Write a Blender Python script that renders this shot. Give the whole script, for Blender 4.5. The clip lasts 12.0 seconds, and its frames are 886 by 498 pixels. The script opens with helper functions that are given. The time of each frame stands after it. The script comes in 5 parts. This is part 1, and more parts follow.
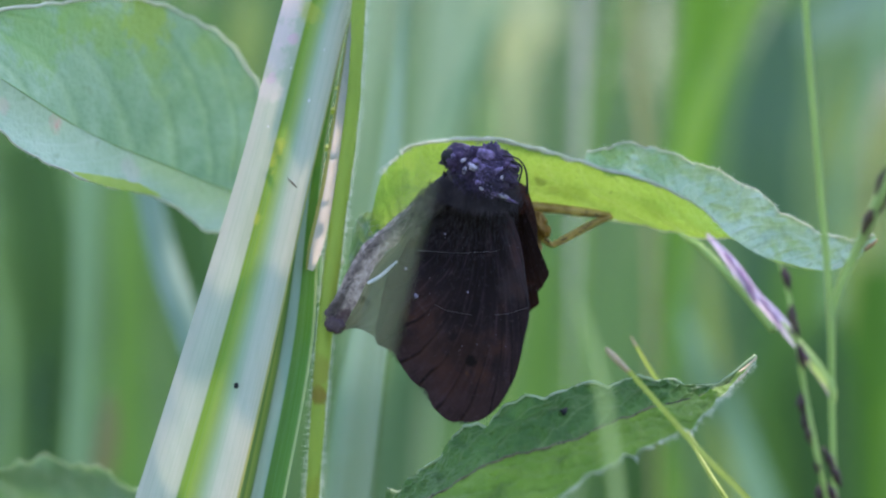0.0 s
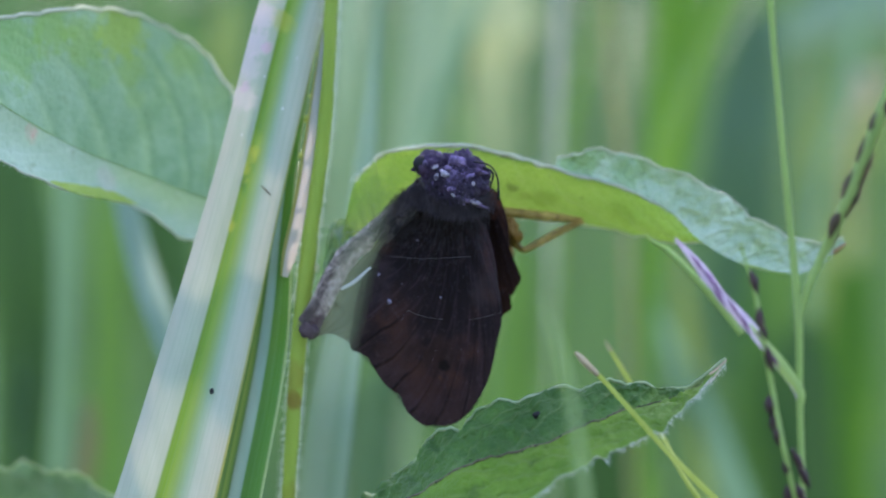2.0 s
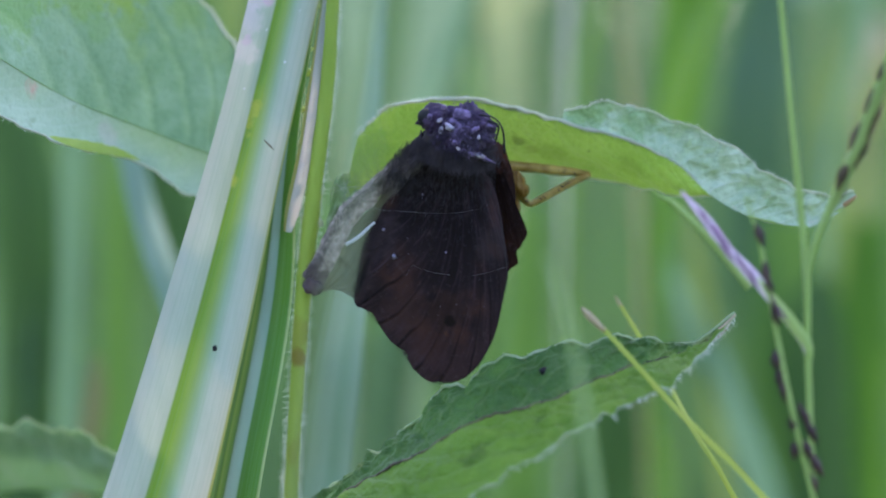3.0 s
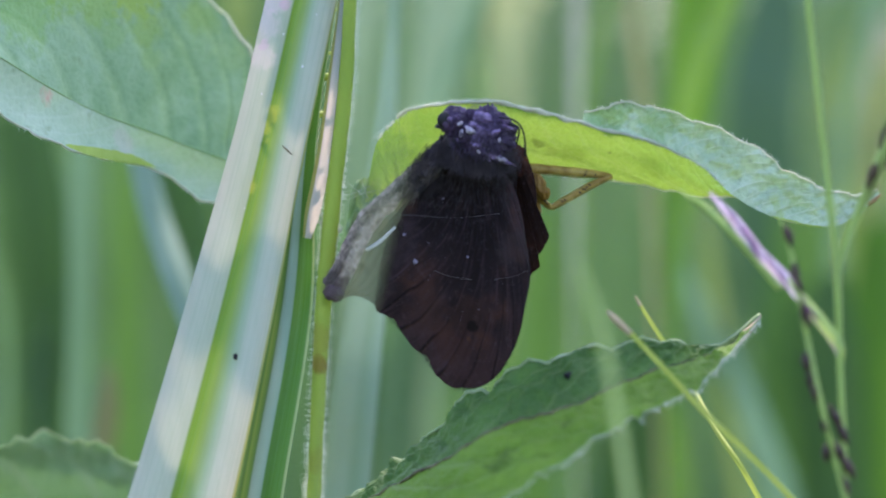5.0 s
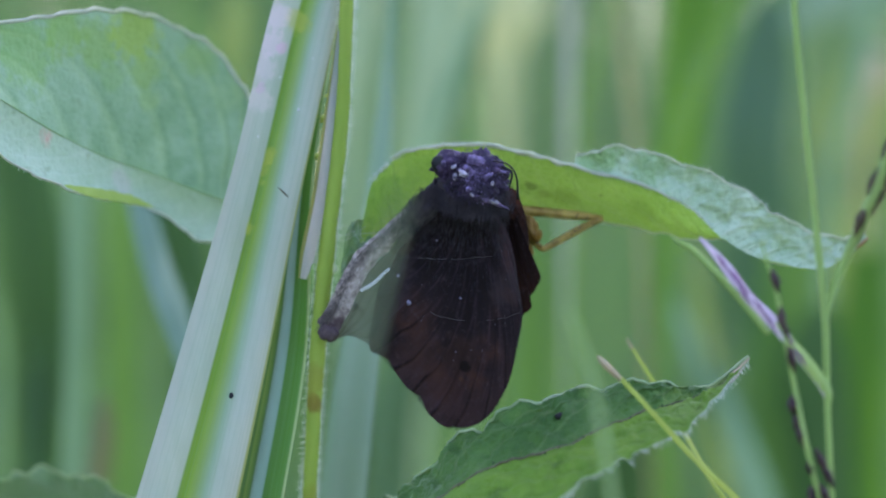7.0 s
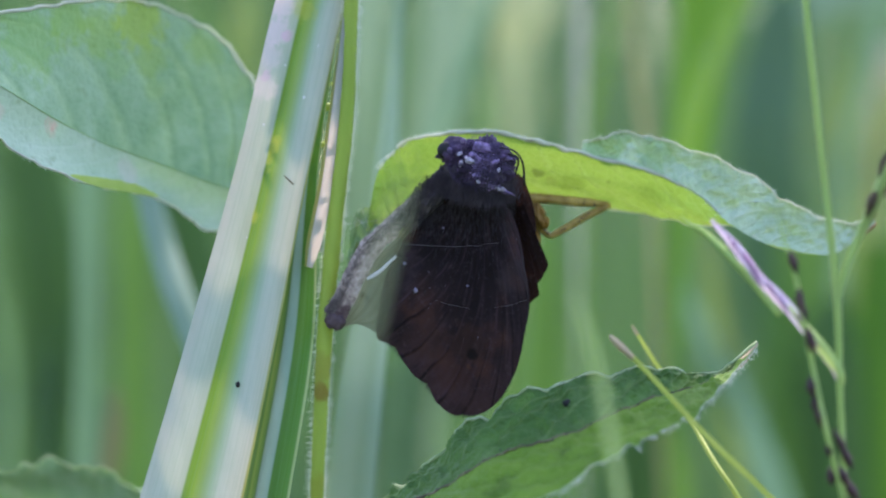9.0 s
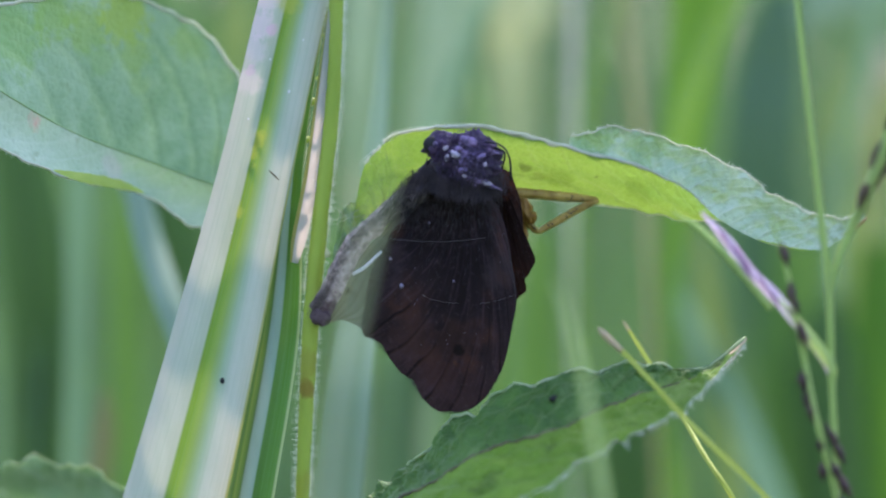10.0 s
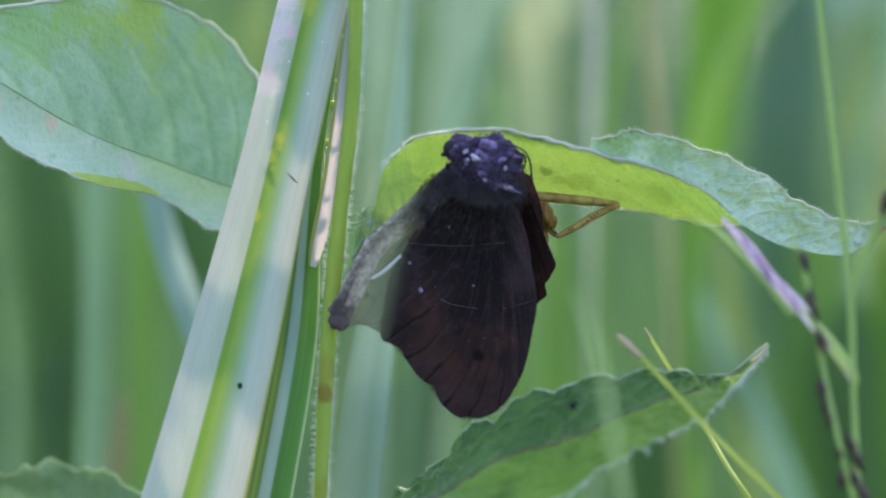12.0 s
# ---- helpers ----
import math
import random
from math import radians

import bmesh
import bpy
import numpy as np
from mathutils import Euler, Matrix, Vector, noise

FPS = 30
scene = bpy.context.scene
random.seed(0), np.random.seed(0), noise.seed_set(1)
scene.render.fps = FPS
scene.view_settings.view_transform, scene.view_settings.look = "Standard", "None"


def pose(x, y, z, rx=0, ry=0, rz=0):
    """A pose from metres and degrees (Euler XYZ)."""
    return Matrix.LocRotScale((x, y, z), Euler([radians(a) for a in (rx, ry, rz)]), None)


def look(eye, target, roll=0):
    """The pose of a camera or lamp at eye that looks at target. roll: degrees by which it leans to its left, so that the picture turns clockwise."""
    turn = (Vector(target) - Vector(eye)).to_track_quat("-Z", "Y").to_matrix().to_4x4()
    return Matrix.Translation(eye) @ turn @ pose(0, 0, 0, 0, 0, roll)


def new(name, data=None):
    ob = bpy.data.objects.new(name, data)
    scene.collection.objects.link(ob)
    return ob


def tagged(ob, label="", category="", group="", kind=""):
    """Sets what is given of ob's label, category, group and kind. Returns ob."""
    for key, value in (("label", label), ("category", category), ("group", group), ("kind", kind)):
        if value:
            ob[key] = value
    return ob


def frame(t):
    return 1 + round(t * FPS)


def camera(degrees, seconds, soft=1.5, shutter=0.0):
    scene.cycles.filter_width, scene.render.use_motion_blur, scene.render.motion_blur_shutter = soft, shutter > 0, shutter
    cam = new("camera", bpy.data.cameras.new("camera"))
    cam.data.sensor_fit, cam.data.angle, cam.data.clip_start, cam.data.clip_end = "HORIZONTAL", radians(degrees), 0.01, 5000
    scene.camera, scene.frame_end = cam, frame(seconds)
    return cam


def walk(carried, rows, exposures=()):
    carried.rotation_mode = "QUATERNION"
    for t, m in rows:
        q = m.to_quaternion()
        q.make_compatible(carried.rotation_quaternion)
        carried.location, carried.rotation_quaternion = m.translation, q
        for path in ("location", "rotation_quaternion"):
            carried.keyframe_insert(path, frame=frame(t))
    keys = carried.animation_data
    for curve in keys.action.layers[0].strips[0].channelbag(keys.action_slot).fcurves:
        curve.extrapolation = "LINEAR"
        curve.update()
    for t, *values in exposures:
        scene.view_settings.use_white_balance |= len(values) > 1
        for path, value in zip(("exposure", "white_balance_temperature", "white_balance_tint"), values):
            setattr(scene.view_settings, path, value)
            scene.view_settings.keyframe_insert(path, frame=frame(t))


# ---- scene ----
# A dead brown butterfly caught by a small spider under a folded leaf, in a summer meadow.
# All shapes are given in millimetres round a point half a metre above the ground.
cam = camera(13.0, 12.0, soft=2.1)
cam.data.dof.use_dof = True
cam.data.dof.focus_distance = 0.341
cam.data.dof.aperture_fstop = 15.0
cam.data.dof.aperture_blades = 7

PATH = [
    (0, -0.00278, -0.34323, 0.49711, 90.582, -0.894, -0.179),
    (0.5, -0.00444, -0.34482, 0.49616, 90.816, -1.099, -0.598),
    (1, -0.00148, -0.34556, 0.49802, 90.525, -0.633, -0.461),
    (1.5, -0.00128, -0.34720, 0.49758, 90.851, -0.597, -0.557),
    (2, -0.00120, -0.34686, 0.49737, 90.623, -0.529, -0.313),
    (2.5, -0.00178, -0.34505, 0.49777, 90.204, -0.378, -0.188),
    (3, 0.00024, -0.34258, 0.49724, 89.979, -0.279, 0.003),
    (3.2, -0.00055, -0.34215, 0.49749, 89.731, -0.274, -0.015),
    (4.8, -0.00426, -0.34225, 0.49837, 90.070, 0.395, -0.403),
    (5, -0.00283, -0.33925, 0.49742, 90.016, 0.422, -0.200),
    (5.5, -0.00259, -0.34061, 0.49935, 90.190, -0.031, -0.369),
    (6, -0.00017, -0.34349, 0.49899, 90.246, -0.004, -0.370),
    (6.5, -0.00100, -0.34400, 0.50000, 90.000, 0.000, -0.167),
    (7, -0.00296, -0.34417, 0.50031, 90.141, 0.154, -0.319),
    (7.5, -0.00429, -0.34294, 0.49874, 90.390, 0.031, -0.343),
    (7.7, -0.00441, -0.34312, 0.49890, 90.256, -0.024, -0.428),
    (9.3, -0.00124, -0.34282, 0.49869, 90.211, 0.536, 0.076),
    (9.5, -0.00173, -0.34167, 0.49783, 90.420, 0.409, 0.208),
    (10, 0.00055, -0.34022, 0.49700, 90.441, 0.552, 0.170),
    (10.5, 0.00263, -0.34050, 0.49786, 90.356, 0.267, 0.220),
    (11, 0.00282, -0.33954, 0.49759, 90.195, 0.078, 0.254),
    (11.5, 0.00169, -0.33943, 0.49770, 90.297, 0.028, 0.564),
    (12, 0.00036, -0.33739, 0.49813, 90.318, 0.355, 0.427),
]

walk(cam, [(t, pose(x, y, z, rx, ry, rz)) for t, x, y, z, rx, ry, rz in PATH], exposures=[(0.0, 1.79, 6310, 19), (1.2, 1.79, 6300, 19), (2.0, 1.78, 6280, 19), (3.2, 1.77, 6260, 19), (4.8, 1.79, 6420, 21), (6.0, 1.80, 6450, 22), (6.5, 1.78, 6320, 20), (7.7, 1.78, 6300, 20), (9.3, 1.76, 6360, 21), (10.0, 1.76, 6360, 21), (10.5, 1.80, 6400, 22), (11.0, 1.82, 6420, 23.5), (11.5, 1.79, 6380, 21), (12.0, 1.77, 6320, 20)])

# ---- light ----
SUN = Vector((0.08, 0.47, 0.88)).normalized()
world = bpy.data.worlds.new("meadow_sky")
scene.world = world
world.use_nodes = True
wn = world.node_tree.nodes
sky = wn.new("ShaderNodeTexSky")
sky.sky_type = 'NISHITA'
sky.sun_disc = False
sky.sun_elevation = math.asin(SUN.z)
sky.sun_rotation = math.atan2(SUN.x, SUN.y)
sky.air_density, sky.dust_density = 1.2, 1.5
wn["Background"].inputs["Strength"].default_value = 0.15
world.node_tree.links.new(sky.outputs[0], wn["Background"].inputs["Color"])
sun = new("sun", bpy.data.lights.new("sun", 'SUN'))
sun.data.energy = 2.55
sun.data.angle = radians(0.6)
sun.data.color = (1.0, 0.905, 0.74)
sun.matrix_world = look(SUN * 5 + Vector((0, 0, 0.5)), (0, 0, 0.5))


# ---- materials ----
def material(name):
    m = bpy.data.materials.new(name)
    m.use_nodes = True
    return m, m.node_tree.nodes, m.node_tree.links


def ramp(nodes, stops):
    r = nodes.new("ShaderNodeValToRGB")
    el = r.color_ramp.elements
    while len(el) < len(stops):
        el.new(0.5)
    for e, (p, c) in zip(el, stops):
        e.position, e.color = p, (*c, 1)
    return r


def mixed(nodes, links, fac, a, b, how='MIX'):
    n = nodes.new("ShaderNodeMix")
    n.data_type, n.blend_type = 'RGBA', how
    for socket, value in ((n.inputs[0], fac), (n.inputs[6], a), (n.inputs[7], b)):
        if isinstance(value, (int, float)):
            socket.default_value = value
        elif isinstance(value, tuple):
            socket.default_value = (*value, 1)
        else:
            links.new(value, socket)
    return n.outputs[2]


def maths(nodes, links, op, a, b=0.0, c=0.0):
    n = nodes.new("ShaderNodeMath")
    n.operation = op
    for socket, value in zip(n.inputs, (a, b, c)):
        if isinstance(value, (int, float)):
            socket.default_value = value
        else:
            links.new(value, socket)
    return n.outputs[0]


def noise_of(nodes, links, scale, detail=4.0, rough=0.6, stretch=(1, 1, 1), coords="Object"):
    tc = nodes.new("ShaderNodeTexCoord")
    mp = nodes.new("ShaderNodeMapping")
    mp.inputs["Scale"].default_value = stretch
    links.new(tc.outputs[coords], mp.inputs[0])
    n = nodes.new("ShaderNodeTexNoise")
    n.inputs["Scale"].default_value, n.inputs["Detail"].default_value = scale, detail
    n.inputs["Roughness"].default_value = rough
    links.new(mp.outputs[0], n.inputs["Vector"])
    return n.outputs["Fac"]


def finish(m, nodes, links, colour, through_colour=None, trans=0.0, rough=0.5, height=None, bump=0.3, dist=0.0002, sheen=0.0, spec=0.5, metal=0.0):
    """Surface of a plant or an insect: a soft gloss, with some of the light passing through."""
    p = nodes["Principled BSDF"]
    p.inputs["Roughness"].default_value = rough
    p.inputs["Specular IOR Level"].default_value = spec
    p.inputs["Sheen Weight"].default_value = sheen
    p.inputs["Metallic"].default_value = metal
    if isinstance(colour, tuple):
        p.inputs["Base Color"].default_value = (*colour, 1)
    else:
        links.new(colour, p.inputs["Base Color"])
    if height is not None:
        b = nodes.new("ShaderNodeBump")
        b.inputs["Strength"].default_value, b.inputs["Distance"].default_value = bump, dist
        links.new(height, b.inputs["Height"])
        links.new(b.outputs[0], p.inputs["Normal"])
    if trans > 0:
        t = nodes.new("ShaderNodeBsdfTranslucent")
        if isinstance(through_colour, tuple):
            t.inputs[0].default_value = (*through_colour, 1)
        else:
            links.new(through_colour, t.inputs[0])
        mx = nodes.new("ShaderNodeMixShader")
        mx.inputs[0].default_value = trans
        links.new(p.outputs[0], mx.inputs[1])
        links.new(t.outputs[0], mx.inputs[2])
        links.new(mx.outputs[0], nodes["Material Output"].inputs[0])
    return m


def spotted(nodes, links, colour, spots):
    """Lays soft-edged spots over a colour, marks and painted light alike: each a place in the world (mm round the home
    point), a radius in mm, a colour and a strength.
    """
    geo = nodes.new("ShaderNodeNewGeometry")
    wob = noise_of(nodes, links, 900, 3)
    for place, radius, spot_colour, strength in spots:
        d = nodes.new("ShaderNodeVectorMath")
        d.operation = 'DISTANCE'
        links.new(geo.outputs["Position"], d.inputs[0])
        d.inputs[1].default_value = (place[0] * 0.001, place[1] * 0.001, 0.5 + place[2] * 0.001)
        r = maths(nodes, links, 'MULTIPLY', d.outputs["Value"], 1000.0 / radius)
        r = maths(nodes, links, 'ADD', r, maths(nodes, links, 'MULTIPLY', maths(nodes, links, 'SUBTRACT', wob, 0.5), 1.6))
        f = nodes.new("ShaderNodeMapRange")
        f.inputs["From Min"].default_value, f.inputs["From Max"].default_value = 0.55, 1.0
        f.inputs["To Min"].default_value, f.inputs["To Max"].default_value = strength, 0.0
        links.new(r, f.inputs["Value"])
        colour = mixed(nodes, links, f.outputs[0], colour, spot_colour)
    return colour


def leaf_material(name, dark, light, vein, glow, trans=0.3, veins=13.0, slant=0.14, rough=0.55, sheen=0.12, net_mix=0.16, line_mix=0.4, relief=0.6, groove=-0.8, spots=(), line_col=None, line_w=9.0, furrow=0.15, beside_col=None):
    """Lamina with side veins that run slanting from the midrib, a fine net between them and mottling."""
    m, n, l = material(name)
    uv = n.new("ShaderNodeUVMap")
    sep = n.new("ShaderNodeSeparateXYZ")
    l.new(uv.outputs[0], sep.inputs[0])
    across = sep.outputs[1]
    warp = maths(n, l, 'MULTIPLY', maths(n, l, 'SUBTRACT', noise_of(n, l, 160), 0.5), 0.05)
    run = maths(n, l, 'MULTIPLY', maths(n, l, 'ADD', maths(n, l, 'SUBTRACT', sep.outputs[0], maths(n, l, 'MULTIPLY', maths(n, l, 'MULTIPLY', across, maths(n, l, 'ADD', maths(n, l, 'MULTIPLY', across, 0.9), 0.55)), slant)), warp), veins)
    cell = maths(n, l, 'FRACT', run)
    near = maths(n, l, 'ABSOLUTE', maths(n, l, 'SUBTRACT', cell, 0.5))
    line = maths(n, l, 'SMOOTH_MAX', 0.0, maths(n, l, 'SUBTRACT', 1.0, maths(n, l, 'MULTIPLY', near, line_w)), 0.2)
    tc = n.new("ShaderNodeTexCoord")
    net = n.new("ShaderNodeTexVoronoi")
    net.feature = 'DISTANCE_TO_EDGE'
    net.inputs["Scale"].default_value = 1300
    l.new(tc.outputs["Object"], net.inputs["Vector"])
    mesh_line = maths(n, l, 'LESS_THAN', net.outputs[0], 0.06)
    mottle = ramp(n, [(0.3, dark), (0.7, light)])
    l.new(noise_of(n, l, 140, 6, 0.65), mottle.inputs[0])
    beside = maths(n, l, 'ABSOLUTE', maths(n, l, 'SUBTRACT', cell, 0.66))
    beside = maths(n, l, 'SMOOTH_MAX', 0.0, maths(n, l, 'SUBTRACT', 1.0, maths(n, l, 'MULTIPLY', beside, 5.0)), 0.2)
    col = mixed(n, l, maths(n, l, 'MULTIPLY', beside, furrow), mottle.outputs[0], beside_col or dark)
    blot = ramp(n, [(0.42, (0, 0, 0)), (0.62, (1, 1, 1))])
    l.new(noise_of(n, l, 330, 4, 0.7), blot.inputs[0])
    col = mixed(n, l, maths(n, l, 'MULTIPLY', blot.outputs[0], furrow), col, dark)
    col = mixed(n, l, maths(n, l, 'MULTIPLY', line, line_mix), col, line_col or vein)
    col = mixed(n, l, maths(n, l, 'MULTIPLY', mesh_line, net_mix), col, vein)
    bloom = ramp(n, [(0.40, (0, 0, 0)), (0.66, (1, 1, 1))])
    l.new(noise_of(n, l, 60, 3), bloom.inputs[0])
    col = mixed(n, l, maths(n, l, 'MULTIPLY', bloom.outputs[0], 0.22), col, vein)
    specks = ramp(n, [(0.65, (0, 0, 0)), (0.75, (1, 1, 1))])
    l.new(noise_of(n, l, 420, 2), specks.inputs[0])
    col = mixed(n, l, maths(n, l, 'MULTIPLY', specks.outputs[0], 0.35), col, (0.10, 0.13, 0.03))
    col = spotted(n, l, col, spots) if spots else col
    gl = mixed(n, l, maths(n, l, 'MULTIPLY', line, 0.4), glow, vein)
    gl = spotted(n, l, gl, spots) if spots else gl
    gl = mixed(n, l, 0.5, gl, mixed(n, l, noise_of(n, l, 260, 4), (0.5, 0.5, 0.5), (1.0, 1.0, 1.0)), 'MULTIPLY')
    high = maths(n, l, 'ADD', maths(n, l, 'MULTIPLY', line, groove), maths(n, l, 'ADD', maths(n, l, 'MULTIPLY', net.outputs[0], 1.2), noise_of(n, l, 1800, 3)))
    return finish(m, n, l, col, gl, trans, rough, high, relief, 0.0003, sheen, 0.3)


def striped_material(name, stops, glow, trans=0.36, rough=0.42, ribs=60.0, spots=()):
    """Long leaf whose stripes run along it, with fine parallel ribs and a waxy bloom."""
    m, n, l = material(name)
    uv = n.new("ShaderNodeUVMap")
    sep = n.new("ShaderNodeSeparateXYZ")
    l.new(uv.outputs[0], sep.inputs[0])
    wob = maths(n, l, 'ADD', sep.outputs[1], maths(n, l, 'MULTIPLY', maths(n, l, 'SUBTRACT', noise_of(n, l, 60, 3, 0.5, (1, 1, 0.15)), 0.5), 0.05))
    r = ramp(n, stops)
    l.new(wob, r.inputs[0])
    rib = maths(n, l, 'SINE', maths(n, l, 'MULTIPLY', sep.outputs[1], ribs * 6.283))
    fine = noise_of(n, l, 1100, 3, 0.65, (1, 1, 0.03))
    blot = noise_of(n, l, 90, 5, 0.65, (1, 1, 0.35))
    col = mixed(n, l, maths(n, l, 'MULTIPLY', fine, 0.22), r.outputs[0], (0.10, 0.24, 0.05))
    lines = ramp(n, [(0.46, (0, 0, 0)), (0.62, (1, 1, 1))])
    l.new(noise_of(n, l, 46, 3, 0.6, (0.06, 1, 1), "UV"), lines.inputs[0])
    col = mixed(n, l, maths(n, l, 'MULTIPLY', lines.outputs[0], 0.22), col, (0.20, 0.37, 0.22))
    shade = ramp(n, [(0.3, (0.82, 0.86, 0.82)), (0.7, (1.0, 1.0, 1.0))])
    l.new(blot, shade.inputs[0])
    col = mixed(n, l, 1.0, col, shade.outputs[0], 'MULTIPLY')
    col = spotted(n, l, col, spots) if spots else col
    high = maths(n, l, 'ADD', maths(n, l, 'MULTIPLY', rib, 0.5), fine)
    return finish(m, n, l, col, mixed(n, l, 1.0, col, (1.62, 1.10, 0.96), 'MULTIPLY'), trans, rough, high, 0.35, 0.00008, 0.0, 0.35)


def plain_plant(name, a, b, glow, trans=0.2, rough=0.5, scale=200.0, stretch=(1, 1, 0.2), spots=()):
    m, n, l = material(name)
    r = ramp(n, [(0.3, a), (0.7, b)])
    fac = noise_of(n, l, scale, 5, 0.6, stretch)
    l.new(fac, r.inputs[0])
    base = spotted(n, l, r.outputs[0], spots) if spots else r.outputs[0]
    return finish(m, n, l, base, mixed(n, l, 0.6, glow, base), trans, rough, noise_of(n, l, 1500, 3, 0.6, stretch), 0.3, 0.0001, 0.0, 0.3)


def island_grass(name, stops, glow):
    m, n, l = material(name)
    g = n.new("ShaderNodeNewGeometry")
    r = ramp(n, stops)
    l.new(g.outputs["Random Per Island"], r.inputs[0])
    col = mixed(n, l, maths(n, l, 'MULTIPLY', noise_of(n, l, 30, 4), 0.5), r.outputs[0], (0.04, 0.08, 0.02))
    return finish(m, n, l, col, mixed(n, l, 0.5, glow, col), 0.30, 0.5, noise_of(n, l, 400, 3), 0.2, 0.0005, 0.0, 0.4)


def wing_material(name, base, tint, line, trans, glow, orange=0.0, rough=0.6, marks=(), lean=0.0, clear=0.0):
    """Wing scales: radiating dark veins, brown bands and a powdery grain."""
    m, n, l = material(name)
    uv = n.new("ShaderNodeUVMap")
    sep = n.new("ShaderNodeSeparateXYZ")
    l.new(uv.outputs[0], sep.inputs[0])
    warp = maths(n, l, 'SUBTRACT', maths(n, l, 'MULTIPLY', noise_of(n, l, 220, 3), 0.02), maths(n, l, 'MULTIPLY', sep.outputs[1], lean))
    cell = maths(n, l, 'FRACT', maths(n, l, 'MULTIPLY', maths(n, l, 'ADD', sep.outputs[0], warp), 15.0))
    near = maths(n, l, 'ABSOLUTE', maths(n, l, 'SUBTRACT', cell, 0.5))
    vein = maths(n, l, 'SMOOTH_MAX', 0.0, maths(n, l, 'SUBTRACT', 1.0, maths(n, l, 'MULTIPLY', near, 11.0)), 0.1)
    fade = ramp(n, [(0.60, (0.0, 0.0, 0.0)), (0.9, (1, 1, 1))])
    l.new(maths(n, l, 'ADD', sep.outputs[1], maths(n, l, 'MULTIPLY', maths(n, l, 'SUBTRACT', noise_of(n, l, 120, 3), 0.5), 0.9)), fade.inputs[0])
    vein = maths(n, l, 'MULTIPLY', vein, fade.outputs[0])
    body = ramp(n, [(0.32, base), (0.72, tint)])
    l.new(noise_of(n, l, 170, 6, 0.7), body.inputs[0])
    band = ramp(n, [(0.0, (0, 0, 0)), (0.55, (0, 0, 0)), (0.78, (1, 1, 1)), (0.93, (0.1, 0.1, 0.1))])
    l.new(sep.outputs[1], band.inputs[0])
    spots = ramp(n, [(0.48, (0, 0, 0)), (0.72, (1, 1, 1))])
    l.new(noise_of(n, l, 330, 3), spots.inputs[0])
    warm = maths(n, l, 'MULTIPLY', maths(n, l, 'MULTIPLY', band.outputs[0], spots.outputs[0]), orange)
    disc = ramp(n, [(0.35, (0.38, 0.38, 0.45)), (0.60, (0.8, 0.8, 0.82)), (0.90, (1.9, 1.75, 1.7))])
    l.new(sep.outputs[1], disc.inputs[0])
    scales = mixed(n, l, 1.0 if tint[0] < 0.1 else 0.0, body.outputs[0], disc.outputs[0], 'MULTIPLY')
    col = mixed(n, l, warm, scales, (0.19, 0.060, 0.018))
    pale = maths(n, l, 'ABSOLUTE', maths(n, l, 'SUBTRACT', maths(n, l, 'FRACT', maths(n, l, 'MULTIPLY', maths(n, l, 'ADD', sep.outputs[0], warp), 7.0)), 0.5))
    pale = maths(n, l, 'MULTIPLY', maths(n, l, 'SMOOTH_MAX', 0.0, maths(n, l, 'SUBTRACT', 1.0, maths(n, l, 'MULTIPLY', pale, 12.0)), 0.1), band.outputs[0])
    col = mixed(n, l, maths(n, l, 'MULTIPLY', pale, 0.35), col, (tint[0] * 3.0, tint[1] * 3.0, tint[2] * 3.0))
    col = mixed(n, l, maths(n, l, 'MULTIPLY', vein, 0.92), col, line)
    dust = ramp(n, [(0.58, (0, 0, 0)), (0.76, (1, 1, 1))])
    l.new(noise_of(n, l, 2600, 2), dust.inputs[0])
    col = mixed(n, l, maths(n, l, 'MULTIPLY', dust.outputs[0], 0.22), col, (0.105, 0.075, 0.085))
    streak = ramp(n, [(0.52, (0, 0, 0)), (0.75, (1, 1, 1))])
    comb = n.new("ShaderNodeCombineXYZ")
    l.new(maths(n, l, 'MULTIPLY', maths(n, l, 'ADD', sep.outputs[0], warp), 60.0), comb.inputs[0])
    l.new(maths(n, l, 'MULTIPLY', sep.outputs[1], 5.0), comb.inputs[1])
    grain = n.new("ShaderNodeTexNoise")
    grain.inputs["Scale"].default_value, grain.inputs["Detail"].default_value = 1.0, 5.0
    l.new(comb.outputs[0], grain.inputs["Vector"])
    l.new(grain.outputs["Fac"], streak.inputs[0])
    col = mixed(n, l, maths(n, l, 'MULTIPLY', streak.outputs[0], 0.65 if tint[0] < 0.1 else 0.1), col, (tint[0] * 2.0, tint[1] * 1.9, tint[2] * 2.1))
    col = spotted(n, l, col, marks) if marks else col
    high = maths(n, l, 'ADD', maths(n, l, 'MULTIPLY', vein, 1.5), noise_of(n, l, 2200, 3))
    finish(m, n, l, col, glow, trans, rough, high, 0.5, 0.00015, 0.0, 0.12)
    if clear:
        # bare membrane: the scales thin out towards the free edge
        out = n["Material Output"].inputs[0]
        film = out.links[0].from_socket
        bare = ramp(n, [(0.25, (clear, clear, clear)), (0.95, (0.25, 0.25, 0.25))])
        l.new(maths(n, l, 'ADD', sep.outputs[1], maths(n, l, 'MULTIPLY', maths(n, l, 'SUBTRACT', noise_of(n, l, 260, 5, 0.7), 0.5), 0.5)), bare.inputs[0])
        see = n.new("ShaderNodeBsdfTransparent")
        mx = n.new("ShaderNodeMixShader")
        l.new(bare.outputs[0], mx.inputs[0])
        l.new(film, mx.inputs[1])
        l.new(see.outputs[0], mx.inputs[2])
        l.new(mx.outputs[0], out)
    return m


